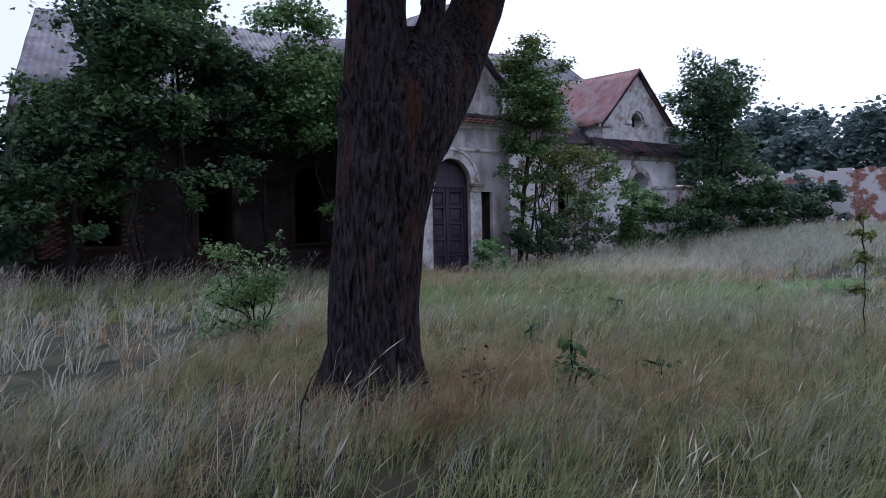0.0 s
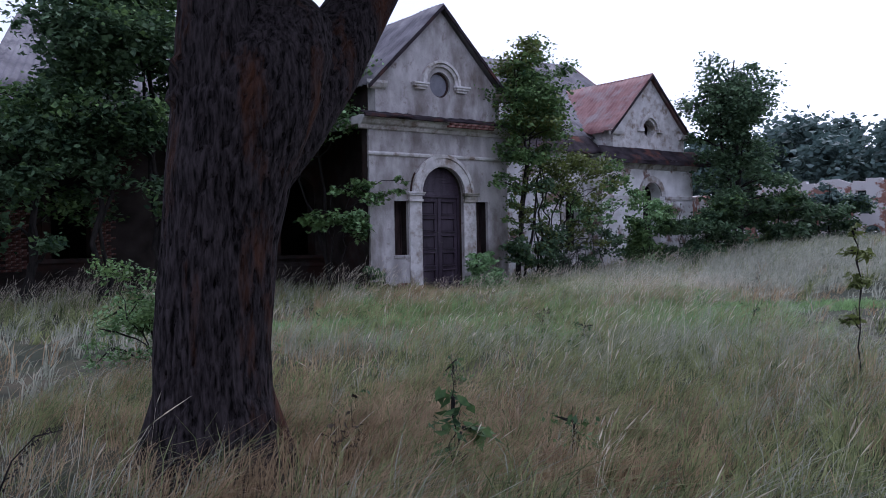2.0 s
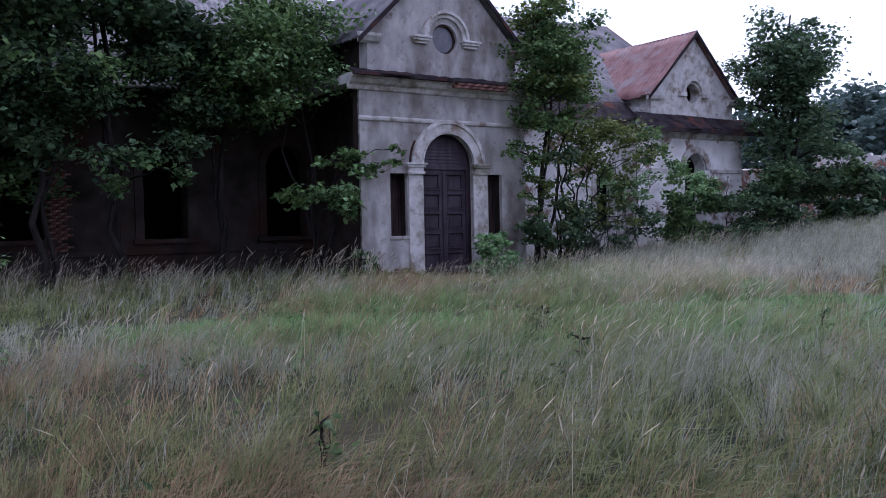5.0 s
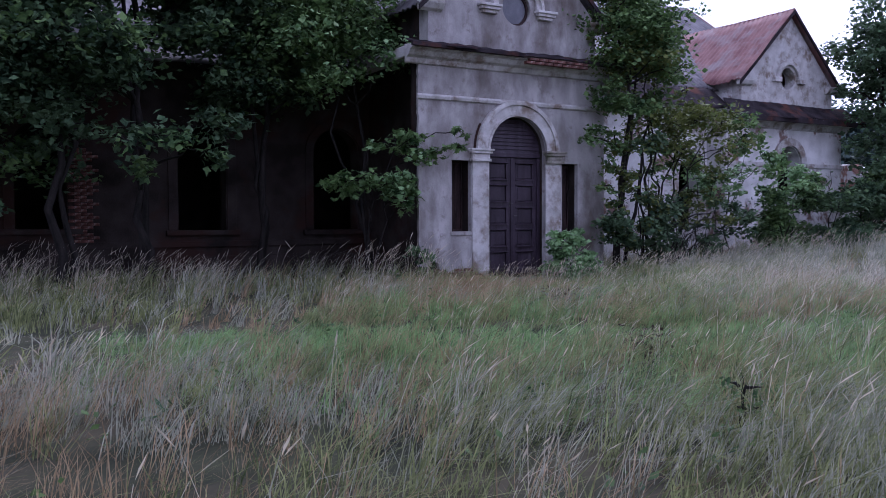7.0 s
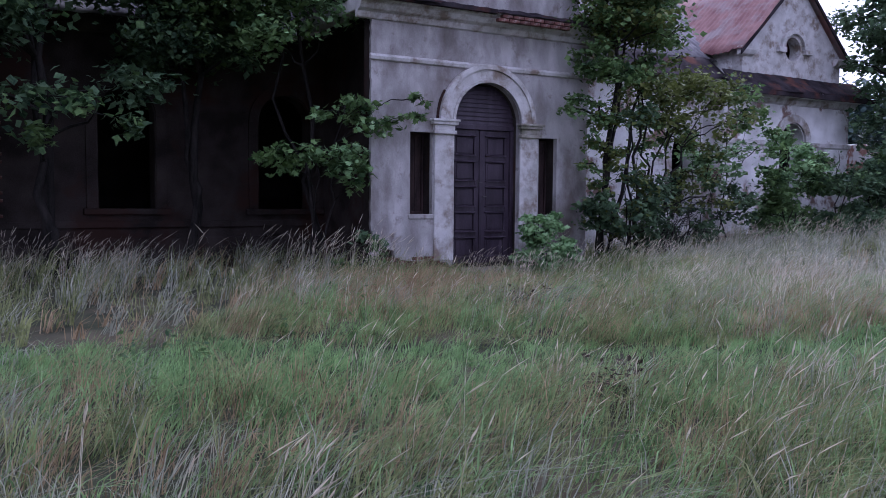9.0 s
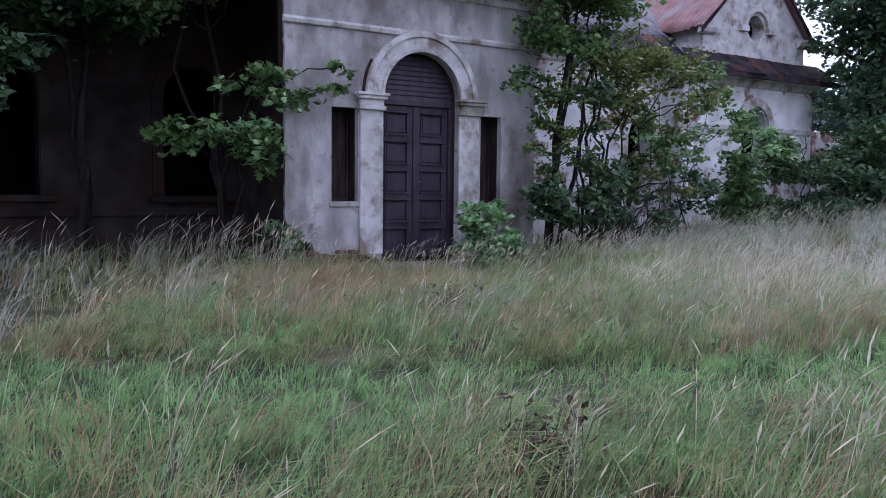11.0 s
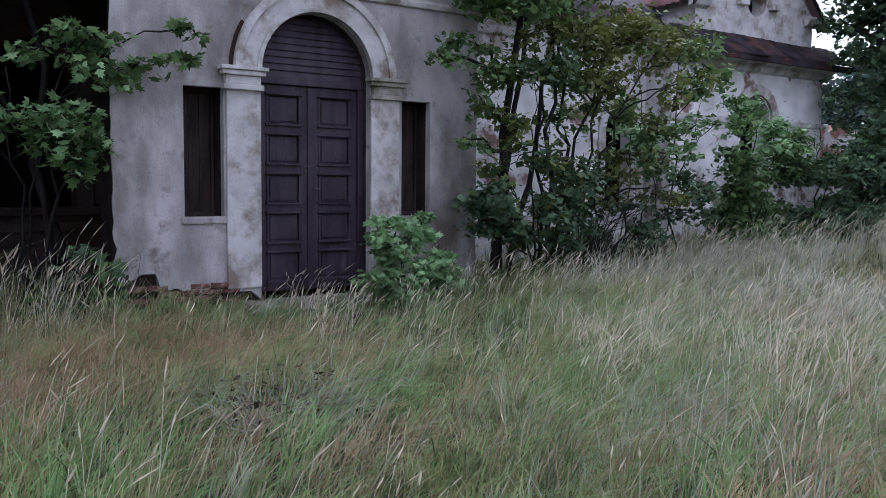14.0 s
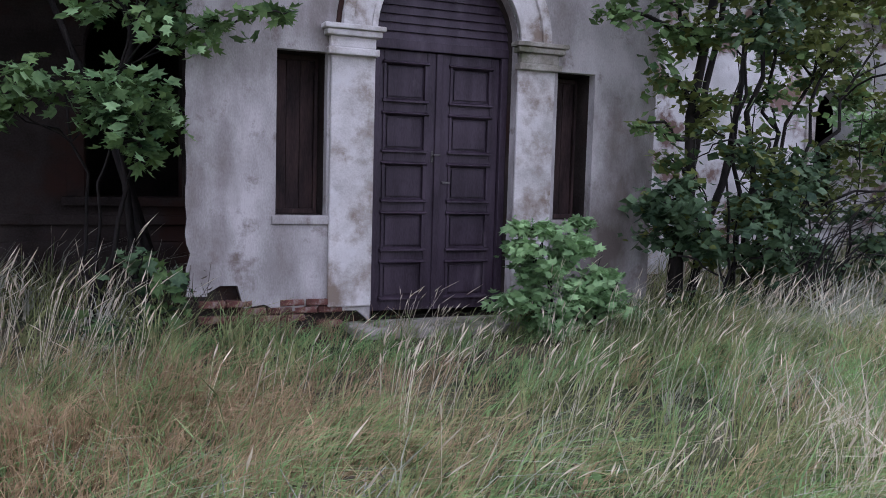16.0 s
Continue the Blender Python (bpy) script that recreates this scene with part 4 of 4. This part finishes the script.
# currant bush beside the door
tree("elder_bush", (1.03, -0.75), [(-0.35, 0, 1.25), (0.1, 0.1, 1.0), (0.45, 0, 0.95), (0.6, -0.1, 0.7)],
     [(-0.34, -0.05, 1.22, 0.26, 0.22, 0.28), (-0.35, 0, 0.95, 0.3, 0.25, 0.25), (-0.2, 0, 0.8, 0.34, 0.28, 0.26), (0.15, 0, 1.0, 0.32, 0.28, 0.26), (0.42, 0, 0.72, 0.30, 0.26, 0.24), (-0.45, 0, 0.5, 0.3, 0.28, 0.22), (0.05, -0.1, 0.5, 0.4, 0.3, 0.24), (0.5, -0.05, 0.4, 0.32, 0.28, 0.24), (-0.1, -0.1, 0.22, 0.5, 0.3, 0.2), (0.2, 0.05, 1.22, 0.2, 0.2, 0.2)],
     LEAF_LIGHT, "fresh green bush growing in front of the door", 2900, 0.11, LOBED, 13, "bush", r0=0.02)
# bushes below the second gable and the trees beside it
tree("elder_bush", (9.8, 0.3), [(0, 0, 3.1), (0.5, 0, 2.5), (-0.5, 0, 2.3)], cloud_of_clumps(R, 22, (0, 0, 1.7), (1.1, 0.8, 1.5), 0.2, 0.42), LEAF_MID, "fresh green bush below the second gable", 6000, 0.13, TRI, 14, "bush", second=LEAF_LIGHT, r0=0.03)
tree("elder_bush", (11.6, 0.1), [(0, 0, 2.6), (0.7, 0, 2.2)], cloud_of_clumps(R, 20, (0.2, 0, 1.3), (1.4, 0.8, 1.3), 0.1, 0.5), LEAF_DARK, "dark bush crowding beside a green one", 5200, 0.14, TRI, 47, "bush", second=LEAF_MID, r0=0.03)
tree("elder_bush", (14.9, 1.2), [(0, 0, 2.8), (1.0, 0, 2.3)], cloud_of_clumps(R, 22, (0.4, 0, 1.5), (2.0, 1.0, 1.5), 0.1, 0.6), LEAF_DARK, "dark bush below the second gable", 6500, 0.17, TRI, 15, "bush", second=LEAF_MID, r0=0.03)
tree("maple_tree", (17.4, 1.6), [(0.1, 0, 8.7), (-0.9, 0.2, 7.2), (1.1, 0, 7.6), (0.4, -0.4, 6.4)], cloud_of_clumps(np.random.default_rng(25), 58, (0.1, 0, 6.2), (2.05, 1.7, 2.9), 2.6, 0.85, 0.15) + cloud_of_clumps(np.random.default_rng(6), 22, (0.6, -0.3, 3.0), (2.9, 1.3, 1.6), 1.0, 0.8),
     LEAF_DARK, "dark tree standing alone before the brick wall", 17000, 0.185, TRI, 16, r0=0.14)
tree("elder_bush", (19.8, 1.0), [(0, 0, 3.0), (1.2, 0, 2.4)], cloud_of_clumps(R, 22, (0.4, 0, 1.9), (2.2, 1.2, 1.7), 0.2, 0.7), LEAF_DARK, "dark spreading bush before the brick wall", 6500, 0.21, TRI, 17, "bush", second=LEAF_MID, r0=0.04)
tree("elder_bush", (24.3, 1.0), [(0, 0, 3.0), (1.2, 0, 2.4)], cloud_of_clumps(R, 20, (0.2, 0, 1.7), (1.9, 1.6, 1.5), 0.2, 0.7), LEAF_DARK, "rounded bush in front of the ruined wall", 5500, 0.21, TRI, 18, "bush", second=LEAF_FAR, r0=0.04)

# small growth in the meadow
tree("sloe_bush", (-12.3, -10.7), [(0, 0, 1.3), (0.45, 0.1, 1.75), (-0.4, 0, 1.15), (0.2, -0.2, 1.0)], cloud_of_clumps(np.random.default_rng(7), 18, (0, 0, 0.95), (0.85, 0.65, 0.6), 0.2, 0.3, 0.2) + [(0.45, 0.1, 1.45, 0.14, 0.14, 0.2), (0.45, 0.1, 1.65, 0.08, 0.08, 0.12)],
     LEAF_MID, "small leafy thorn bush standing in long grass", 3600, 0.075, OVAL, 19, "bush", second=LEAF_LIGHT, r0=0.02)
tree("sapling", (-7.25, -16.45), [(0.02, 0, 1.75)], [(0, 0, 1.5, 0.14, 0.14, 0.14), (0.05, 0, 1.25, 0.16, 0.12, 0.1), (0, 0.05, 0.9, 0.1, 0.1, 0.12), (-0.05, 0, 1.75, 0.07, 0.07, 0.1)], LEAF_OLIVE, "thin sapling with sparse leaves in the grass", 300, 0.09, OVAL, 20, "sapling", r0=0.012)
tree("nettle_plant", (-12.2, -16.3), [(0, 0, 0.85), (0.1, 0.05, 0.6)], [(0, 0, 0.7, 0.12, 0.12, 0.12), (0.05, 0, 0.5, 0.18, 0.16, 0.12), (0.08, 0, 0.3, 0.2, 0.16, 0.1)], LEAF_MID, "leafy weed standing in dry grass", 150, 0.11, OVAL, 21, "weed", r0=0.01)
for i, (x, y) in enumerate(((-11.4, -16.6), (-10.6, -14.2), (-12.0, -9.8), (-7.0, -12.5), (-3.4, -12.8))):
    tree("nettle_plant", (x, y), [(0, 0, 0.6), (0.1, 0.05, 0.5)], [(0, 0, 0.5, 0.12, 0.12, 0.1), (0.05, 0, 0.35, 0.16, 0.14, 0.1)], LEAF_MID, "leafy weed standing in long grass", 60, 0.07, OVAL, 30 + i, "weed", r0=0.008)


def dead_weed(at, h, n, spread, seed, label, leaves_n=0, stuff=None):
    stuff = stuff or WEED_DEAD
    rg = np.random.default_rng(seed)
    root = tagged(empty("dead_weed", (at[0], at[1], float(ground_z(*at)))), label, "weed")
    lines, tips = [], []
    for i in range(n):
        a = rg.uniform(0, 6.28)
        s = rg.uniform(0.2, 1.0) * spread
        e = (s * math.cos(a), s * math.sin(a), h * rg.uniform(0.5, 1.0))
        lines.append(limb((0.1 * math.cos(a), 0.1 * math.sin(a), 0), e, 0.006, 0.002, rg, 4, 0.3))
        tips.append(e)
    tubes("stalks", lines, stuff, root, 4)
    if leaves_n:
        tips = np.array(tips)
        p = tips[rg.integers(0, n, leaves_n)] * rg.uniform(0.5, 1.0, (leaves_n, 1)) + rg.normal(0, 0.06, (leaves_n, 3))
        p[:, 2] = np.maximum(p[:, 2], 0.06)
        leaves("leaves", p, rg.uniform(0.04, 0.09, leaves_n), OVAL, WEED_DEAD, root, rg)


dead_weed((-5.35, -9.8), 0.42, 30, 0.35, 1, "withered brown dock plant in green grass", 140)
dead_weed((-2.85, -5.4), 0.36, 110, 0.75, 2, "flattened heap of grey withered brambles", 160, WEED_GREY)
dead_weed((-12.6, -15.6), 0.55, 10, 0.2, 3, "dry brown weed stalks", 30)
dead_weed((-2.75, -0.5), 0.8, 26, 0.5, 4, "dry brown weeds at the porch corner", 60)

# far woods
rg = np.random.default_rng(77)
woods = tagged(empty("far_woods", (0, 0, 0)), "line of distant deciduous trees, haze put into the leaf colour", "trees", kind="stuff")
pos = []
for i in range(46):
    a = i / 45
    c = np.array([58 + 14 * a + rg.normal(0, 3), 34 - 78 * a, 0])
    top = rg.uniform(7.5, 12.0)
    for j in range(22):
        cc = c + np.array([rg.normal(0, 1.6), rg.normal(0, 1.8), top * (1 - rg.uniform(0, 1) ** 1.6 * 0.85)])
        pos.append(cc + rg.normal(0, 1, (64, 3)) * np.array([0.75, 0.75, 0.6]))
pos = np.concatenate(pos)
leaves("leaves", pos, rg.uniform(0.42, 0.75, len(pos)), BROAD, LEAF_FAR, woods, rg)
back = tagged(empty("far_woods", (0, 0, 0)), "line of trees behind the meadow", "trees", kind="stuff")
pos = []
for i in range(40):
    a = i / 39
    c = np.array([-60 + 95 * a, -48 - 8 * math.sin(a * 3.1), 0])
    for j in range(6):
        pos.append(c + np.array([rg.normal(0, 1.8), rg.normal(0, 1.5), rg.uniform(0.5, 8)]) + rg.normal(0, 1, (14, 3)))
pos = np.concatenate(pos)
leaves("leaves", pos, rg.uniform(0.6, 1.1, len(pos)), BROAD, LEAF_DARK, back, rg)


# ---- grass ----
def wave(x, y, s, p):
    return np.sin(x * s + p) * np.cos(y * s * 0.83 + 1.7 * p) + 0.5 * np.sin((x + y) * s * 1.9 + 2.3 * p) + 0.35 * np.sin((x - 1.4 * y) * s * 3.7 + p)


def blocked(x, y):
    return ((y > -0.05) & (np.abs(x) < 2.66)) | ((y > 3.9) & (x > -12) & (x < 20.5)) | ((y > 3.15) & (x > 10.5) & (x < 16.6)) | (np.hypot(x + 13.29, y + 14.98) < 0.38)


def track(x, y):
    """Nearness to the trodden, greener strip that crosses before the house."""
    d = np.abs((y + 8.4) + 0.48 * (x + 4.5)) / 1.11
    return np.clip(1.25 - d / 1.1, 0, 1)


def field(n, xr, yr, seed, keep, tuft=14):
    """Points in tufts."""
    rg = np.random.default_rng(seed)
    m = max(1, n // tuft)
    cx, cy = rg.uniform(*xr, m), rg.uniform(*yr, m)
    ok = keep(cx, cy, rg)
    cx, cy = np.repeat(cx[ok], tuft), np.repeat(cy[ok], tuft)
    x, y = cx + rg.normal(0, 0.06, len(cx)), cy + rg.normal(0, 0.06, len(cy))
    ok = ~blocked(x, y)
    return x[ok], y[ok], rg


def grass(name, x, y, rg, h, w, material, label, lean=0.45):
    """One mesh of bent, tapering blades, leaning downwind and swirled by it."""
    n = len(x)
    z = ground_z(x, y) - 0.02
    clump = wave(x, y, 4.3, 2.2)
    h = h * rg.uniform(0.5, 1.2, n) * (1 + 0.22 * clump)
    w = w * rg.uniform(0.6, 1.3, n)
    swirl = 0.75 * wave(x, y, 1.6, 0.9) + 0.35 * clump + rg.normal(0, 0.6, n)
    amount = lean * rg.uniform(0.3, 1.6, n) * (1 + 0.45 * wave(x, y, 1.1, 0.6))
    dx = (0.78 * np.cos(swirl) + 0.62 * np.sin(swirl)) * amount + rg.normal(0, 0.38, n)
    dy = (-0.62 * np.cos(swirl) + 0.78 * np.sin(swirl)) * amount + rg.normal(0, 0.38, n)
    fa = rg.uniform(0, np.pi, n)
    sx, sy = np.cos(fa) * w / 2, np.sin(fa) * w / 2
    v = np.empty((n, 5, 3))
    for k, (u, b, ws) in enumerate(((0.0, 0.0, 1.0), (0.58, 0.30, 0.85))):
        px, py, pz = x + dx * h * b, y + dy * h * b, z + h * u
        v[:, 2 * k] = np.stack([px - sx * ws, py - sy * ws, pz], 1)
        v[:, 2 * k + 1] = np.stack([px + sx * ws, py + sy * ws, pz], 1)
    v[:, 4] = np.stack([x + dx * h, y + dy * h, z + h * np.maximum(0.35, 1.0 - 0.25 * np.abs(amount))], 1)
    base = np.arange(n)[:, None] * 5
    idx = np.concatenate([base + np.array([0, 1, 3, 2]), base + np.array([2, 3, 4])], 1).astype(np.int32)
    me = bpy.data.meshes.new(name)
    me.vertices.add(n * 5)
    me.vertices.foreach_set("co", v.astype(np.float32).ravel())
    me.loops.add(n * 7)
    me.loops.foreach_set("vertex_index", idx.ravel())
    me.polygons.add(n * 2)
    me.polygons.foreach_set("loop_start", (np.arange(n)[:, None] * 7 + np.array([0, 4])).astype(np.int32).ravel())
    me.update(calc_edges=True)
    me.validate()
    me.materials.append(material)
    return tagged(new(name, me), label, "grass", kind="stuff")


def seed_grass(name, x, y, rg, h, material, label):
    """Thin stalks, each with a nodding plume."""
    n = len(x)
    z = ground_z(x, y) - 0.02
    h = h * rg.uniform(0.75, 1.2, n)
    a = rg.normal(0, 0.8, n)
    lean = rg.uniform(0.1, 0.75, n)
    dx, dy = (0.78 * np.cos(a) + 0.62 * np.sin(a)) * lean, (-0.62 * np.cos(a) + 0.78 * np.sin(a)) * lean
    p = lambda u: np.stack([x + dx * h * u * u, y + dy * h * u * u, z + h * (u - 0.12 * u * u)], 1)
    fa = rg.uniform(0, np.pi, n)
    s = np.stack([np.cos(fa), np.sin(fa), 0 * fa], 1)
    c = np.stack([-np.sin(fa), np.cos(fa), 0 * fa], 1)
    parts = [p(0) - s * 0.0022, p(0) + s * 0.0022, p(0.8) + s * 0.0016, p(0.8) - s * 0.0016]
    fat = 0.0062 * rg.uniform(0.6, 1.3, n)[:, None]
    for d in (s, c):
        parts += [p(0.82), p(0.89) + d * fat, p(1.0), p(0.92) - d * fat]
    v = np.stack(parts, 1)
    k = v.shape[1]
    me = bpy.data.meshes.new(name)
    me.vertices.add(n * k)
    me.vertices.foreach_set("co", v.astype(np.float32).ravel())
    me.loops.add(n * k)
    me.loops.foreach_set("vertex_index", np.arange(n * k, dtype=np.int32))
    me.polygons.add(n * k // 4)
    me.polygons.foreach_set("loop_start", np.arange(0, n * k, 4, dtype=np.int32))
    me.update(calc_edges=True)
    me.validate()
    me.materials.append(material)
    return tagged(new(name, me), label, "grass", kind="stuff")


def strip(x, y):
    """Distance from the line that leads through the meadow to the door."""
    u = np.clip(((x + 17.5) * 14.0 + (y + 21.6) * 14.0) / 392.0, 0, 1.25)
    return np.hypot(x + 17.5 - 14.0 * u, y + 21.6 - 14.0 * u)


near = lambda x, y: strip(x, y) < 4.6


def tall(x, y):
    """Long in the open meadow, short on the trodden strip and before the doorstep."""
    door = np.clip(1 - np.hypot((x + 0.3) / 2.2, (y + 1.2) / 2.6), 0, 1)
    return (0.50 + 0.10 * wave(x, y, 0.45, 1.0) - 0.36 * track(x, y)) * (1 - 0.75 * door)


def homeward(x, y):
    """How far along towards the house: the grass is fresher there."""
    return np.clip((x + y + 24.0) / 10.0, 0, 1)


def sow(name, n, xr, yr, seed, keep, height, width, material, label, lean=0.45):
    x, y, rg = field(n, xr, yr, seed, keep)
    h = np.maximum(0.10, height(x, y))
    return grass(name, x, y, rg, h, np.full(len(x), width), material, label, lean)


XR, YR = (-22, 6), (-25, 2.0)
W = lambda x, y, s, p, r: wave(x, y, s, p) + r.normal(0, 0.6, len(x))
sow("meadow_grass", 290000, XR, YR, 1, lambda x, y, r: near(x, y) & (W(x, y, 0.5, 0.3, r) > -0.2 + 0.5 * homeward(x, y)) & (track(x, y) < 0.6), tall, 0.0085, G_GREEN, "long green meadow grass bent by the wind", 0.85)
sow("meadow_grass", 215000, XR, YR, 2, lambda x, y, r: near(x, y) & (W(x, y, 0.6, 2.3, r) > 0.12 + 0.6 * homeward(x, y) + 1.2 * np.clip((-28 - x - y) / 6, 0, 1)) & (track(x, y) < 0.35), tall, 0.0068, G_PALE, "silvery long grass bent by the wind", 0.7)
sow("meadow_grass", 170000, XR, YR, 3, lambda x, y, r: near(x, y) & (W(x, y, 0.42, 4.1, r) > 0.08 + 0.25 * homeward(x, y)) & (track(x, y) < 0.35), tall, 0.0062, G_DRY, "dry brown meadow grass", 0.7)
sow("meadow_grass", 130000, (-13, 6), (-17, 0), 4, lambda x, y, r: near(x, y) & (homeward(x, y) > r.uniform(0.3, 1.0, len(x))) & (W(x, y, 0.8, 5.0, r) > -0.4), lambda x, y: 0.8 * tall(x, y), 0.010, G_LUSH, "fresh green grass near the house", 0.95)
sow("meadow_grass", 90000, (-10, 3), (-14, -3), 5, lambda x, y, r: track(x, y) > r.uniform(0.1, 0.9, len(x)), lambda x, y: 0.17 + 0 * x, 0.010, G_LUSH, "short lush grass on a trodden strip", 0.4)
FX, FY = (-30, 40), (-30, 4)
far = lambda x, y: ~near(x, y)
sow("meadow_grass", 60000, FX, FY, 6, lambda x, y, r: far(x, y) & (W(x, y, 0.4, 0.3, r) > -0.2), tall, 0.022, G_GREEN, "long green grass farther out", 0.6)
sow("meadow_grass", 58000, FX, FY, 7, lambda x, y, r: far(x, y) & (W(x, y, 0.5, 2.3, r) > -0.4), lambda x, y: tall(x, y) + 0.10, 0.017, G_PALE, "silvery grass farther out", 0.7)
sow("meadow_grass", 34000, FX, FY, 8, lambda x, y, r: far(x, y) & (W(x, y, 0.4, 4.1, r) > 0.2), tall, 0.015, G_DRY, "dry grass farther out", 0.7)
x, y, rg = field(15000, (-14.4, -9.5), (-18.2, -13.5), 13, lambda x, y, r: np.hypot((x + 12.2) / 2.2, (y + 15.9) / 2.0) + r.normal(0, 0.15, len(x)) < 0.95)
grass("meadow_grass", x, y, rg, 0.42 + 0 * x, np.full(len(x), 0.0075), G_DRY, "matted brown dry grass round the old tree", 1.0)
# broad-leaved weeds low between the grass
x, y, rg = field(9000, (-12, 3), (-15, -2), 15, lambda x, y, r: near(x, y) & (W(x, y, 1.4, 3.1, r) > 0.9), 10)
weeds = tagged(empty("meadow_weeds", (0, 0, 0)), "low broad-leaved weeds between the grass", "weeds", kind="stuff")
leaves("leaves", np.stack([x, y, ground_z(x, y) + rg.uniform(0.05, 0.30, len(x))], 1), rg.uniform(0.04, 0.10, len(x)), OVAL, LEAF_MID, weeds, rg)
x, y, rg = field(26000, (-8, 3), (-11, -1.5), 16, lambda x, y, r: (W(x, y, 0.9, 5.2, r) > 0.35) & (track(x, y) < 0.5))
grass("meadow_grass", x, y, rg, 0.85 * tall(x, y) + 0.08, np.full(len(x), 0.006), G_DRY, "straw-coloured tufts of grass before the porch", 1.0)
x, y, rg = field(9000, (-5.2, -1.2), (-5.6, -1.8), 17, lambda x, y, r: np.hypot((x + 3.2) / 1.7, (y + 3.6) / 1.5) + r.normal(0, 0.3, len(x)) < 0.9)
grass("meadow_grass", x, y, rg, 0.46 + 0 * x, np.full(len(x), 0.0065), G_DRY, "golden dry tufts before the porch corner", 0.9)
x, y, rg = field(7000, (-1.0, 6.0), (-9.0, -2.5), 18, lambda x, y, r: np.hypot((x - 2.2) / 2.6, (y + 5.9) / 2.0) + r.normal(0, 0.25, len(x)) < 0.95)
grass("meadow_grass", x, y, rg, 0.66 + 0 * x, np.full(len(x), 0.0075), G_SEED, "bleached ripe grass standing in a drift", 0.7)
# pale drift of ripe grass before the second gable
x, y, rg = field(26000, (2.5, 22), (-9, -0.6), 9, lambda x, y, r: W(x, y, 0.5, 1.1, r) > -0.3)
grass("meadow_grass", x, y, rg, 0.72 + 0 * x, np.full(len(x), 0.014), G_PALE, "ripe silvery grass before the second gable", 0.6)
x, y, rg = field(21000, XR, YR, 10, lambda x, y, r: near(x, y) & (W(x, y, 0.7, 1.3, r) > 0.1) & (homeward(x, y) > r.uniform(-0.35, 1.1, len(x))) & ~((y > -2.6) & (x < -2.4) & (r.uniform(0, 1, len(x)) < 0.85)) & (track(x, y) < r.uniform(0.1, 0.8, len(x))), 4)
trodden = np.clip(strip(x, y) / 1.5, 0, 1)
seed_grass("seeding_grass", x, y, rg, np.minimum((tall(x, y) + 0.30) * 0.95, 0.50 + 0.30 * trodden), G_SEED, "pale nodding seed heads above the grass")
x, y, rg = field(3600, (-14, 14), (-3.6, 3.0), 11, lambda x, y, r: (y > -2.2 + r.normal(0, 0.6, len(x))) & ((x < -7.0) | (x > 2.2) | (r.uniform(0, 1, len(x)) < 0.12)), 4)
seed_grass("seeding_grass", x, y, rg, 0.85 + 0.15 * wave(x, y, 0.9, 1.0), G_SEED, "tall seeding grass along the house")
x, y, rg = field(16000, (-14, 26), (-4, 3.2), 12, lambda x, y, r: (x < -2.0) | (x > 2.0))
grass("meadow_grass", x, y, rg, 0.55 + 0 * x, np.full(len(x), 0.012), G_GREEN, "rank grass along the house wall")

x, y, rg = field(170, (-6.0, -2.6), (-2.4, -0.8), 14, lambda x, y, r: W(x, y, 1.1, 0.4, r) > -0.3, 6)
seed_grass("seeding_grass", x, y, rg, 1.02 + 0.12 * wave(x, y, 1.5, 0.3), G_SEED, "tall tan reed grass with arching plumes by the porch")

# ---- pieces last: bare bricks at the porch foot and round the far window ----
brick_mesh = None


def brick_at(parent, x, y, z, turn=0.0, half=False):
    global brick_mesh
    if brick_mesh is None:
        bm = bmesh.new()
        bmesh.ops.create_cube(bm, size=1.0)
        bmesh.ops.scale(bm, vec=(0.245, 0.11, 0.064), verts=bm.verts)
        bmesh.ops.bevel(bm, geom=bm.edges[:], offset=0.007, segments=1, affect="EDGES")
        brick_mesh = bpy.data.meshes.new("brick")
        bm.to_mesh(brick_mesh)
        bm.free()
        brick_mesh.materials.append(BRICK)
    ob = new("brick", brick_mesh)
    ob.parent = parent
    ob.matrix_basis = pose(x, y, z, rng.uniform(-0.8, 0.8), rng.uniform(-0.6, 0.6), turn + rng.uniform(-1, 1))
    if half:
        ob.scale = (0.5, 1, 1)


rng = random.Random(31)
cornice_bricks = tagged(empty("cornice_brickwork", (0, 0, 0)), "bare red bricks where the cornice has broken away", "brickwork")
for row in range(2):
    for i in range(7):
        brick_at(cornice_bricks, 0.05 + 0.257 * i + 0.1 * row, -0.42, 4.92 + 0.076 * row)
bare = tagged(empty("brick_footing", (0, 0, 0)), "bare red brick footing of the porch", "brickwork")
for row in range(6):
    z = -0.16 + row * 0.075
    x = -2.5 + (0.128 if row % 2 else 0)
    while x < -1.15:
        if rng.random() < 0.72:
            brick_at(bare, x, 0.050 + rng.uniform(-0.04, 0.02), z, rng.uniform(-5, 5))
        x += 0.257
patch = tagged(empty("brick_patch", (0, 0, 0)), "bare bricks where plaster has fallen round a window", "brickwork")
for x0, x1, z0, z1 in ((-9.1, -8.7, 0.9, 3.0), (-11.4, -10.9, 0.9, 2.6)):
    for row in range(int((z1 - z0) / 0.075)):
        x = x0 + (0.128 if row % 2 else 0)
        while x < x1 + 0.1 * math.sin(row * 1.3):
            brick_at(patch, x, 3.955 + rng.uniform(-0.01, 0.01), z0 + row * 0.075)
            x += 0.257
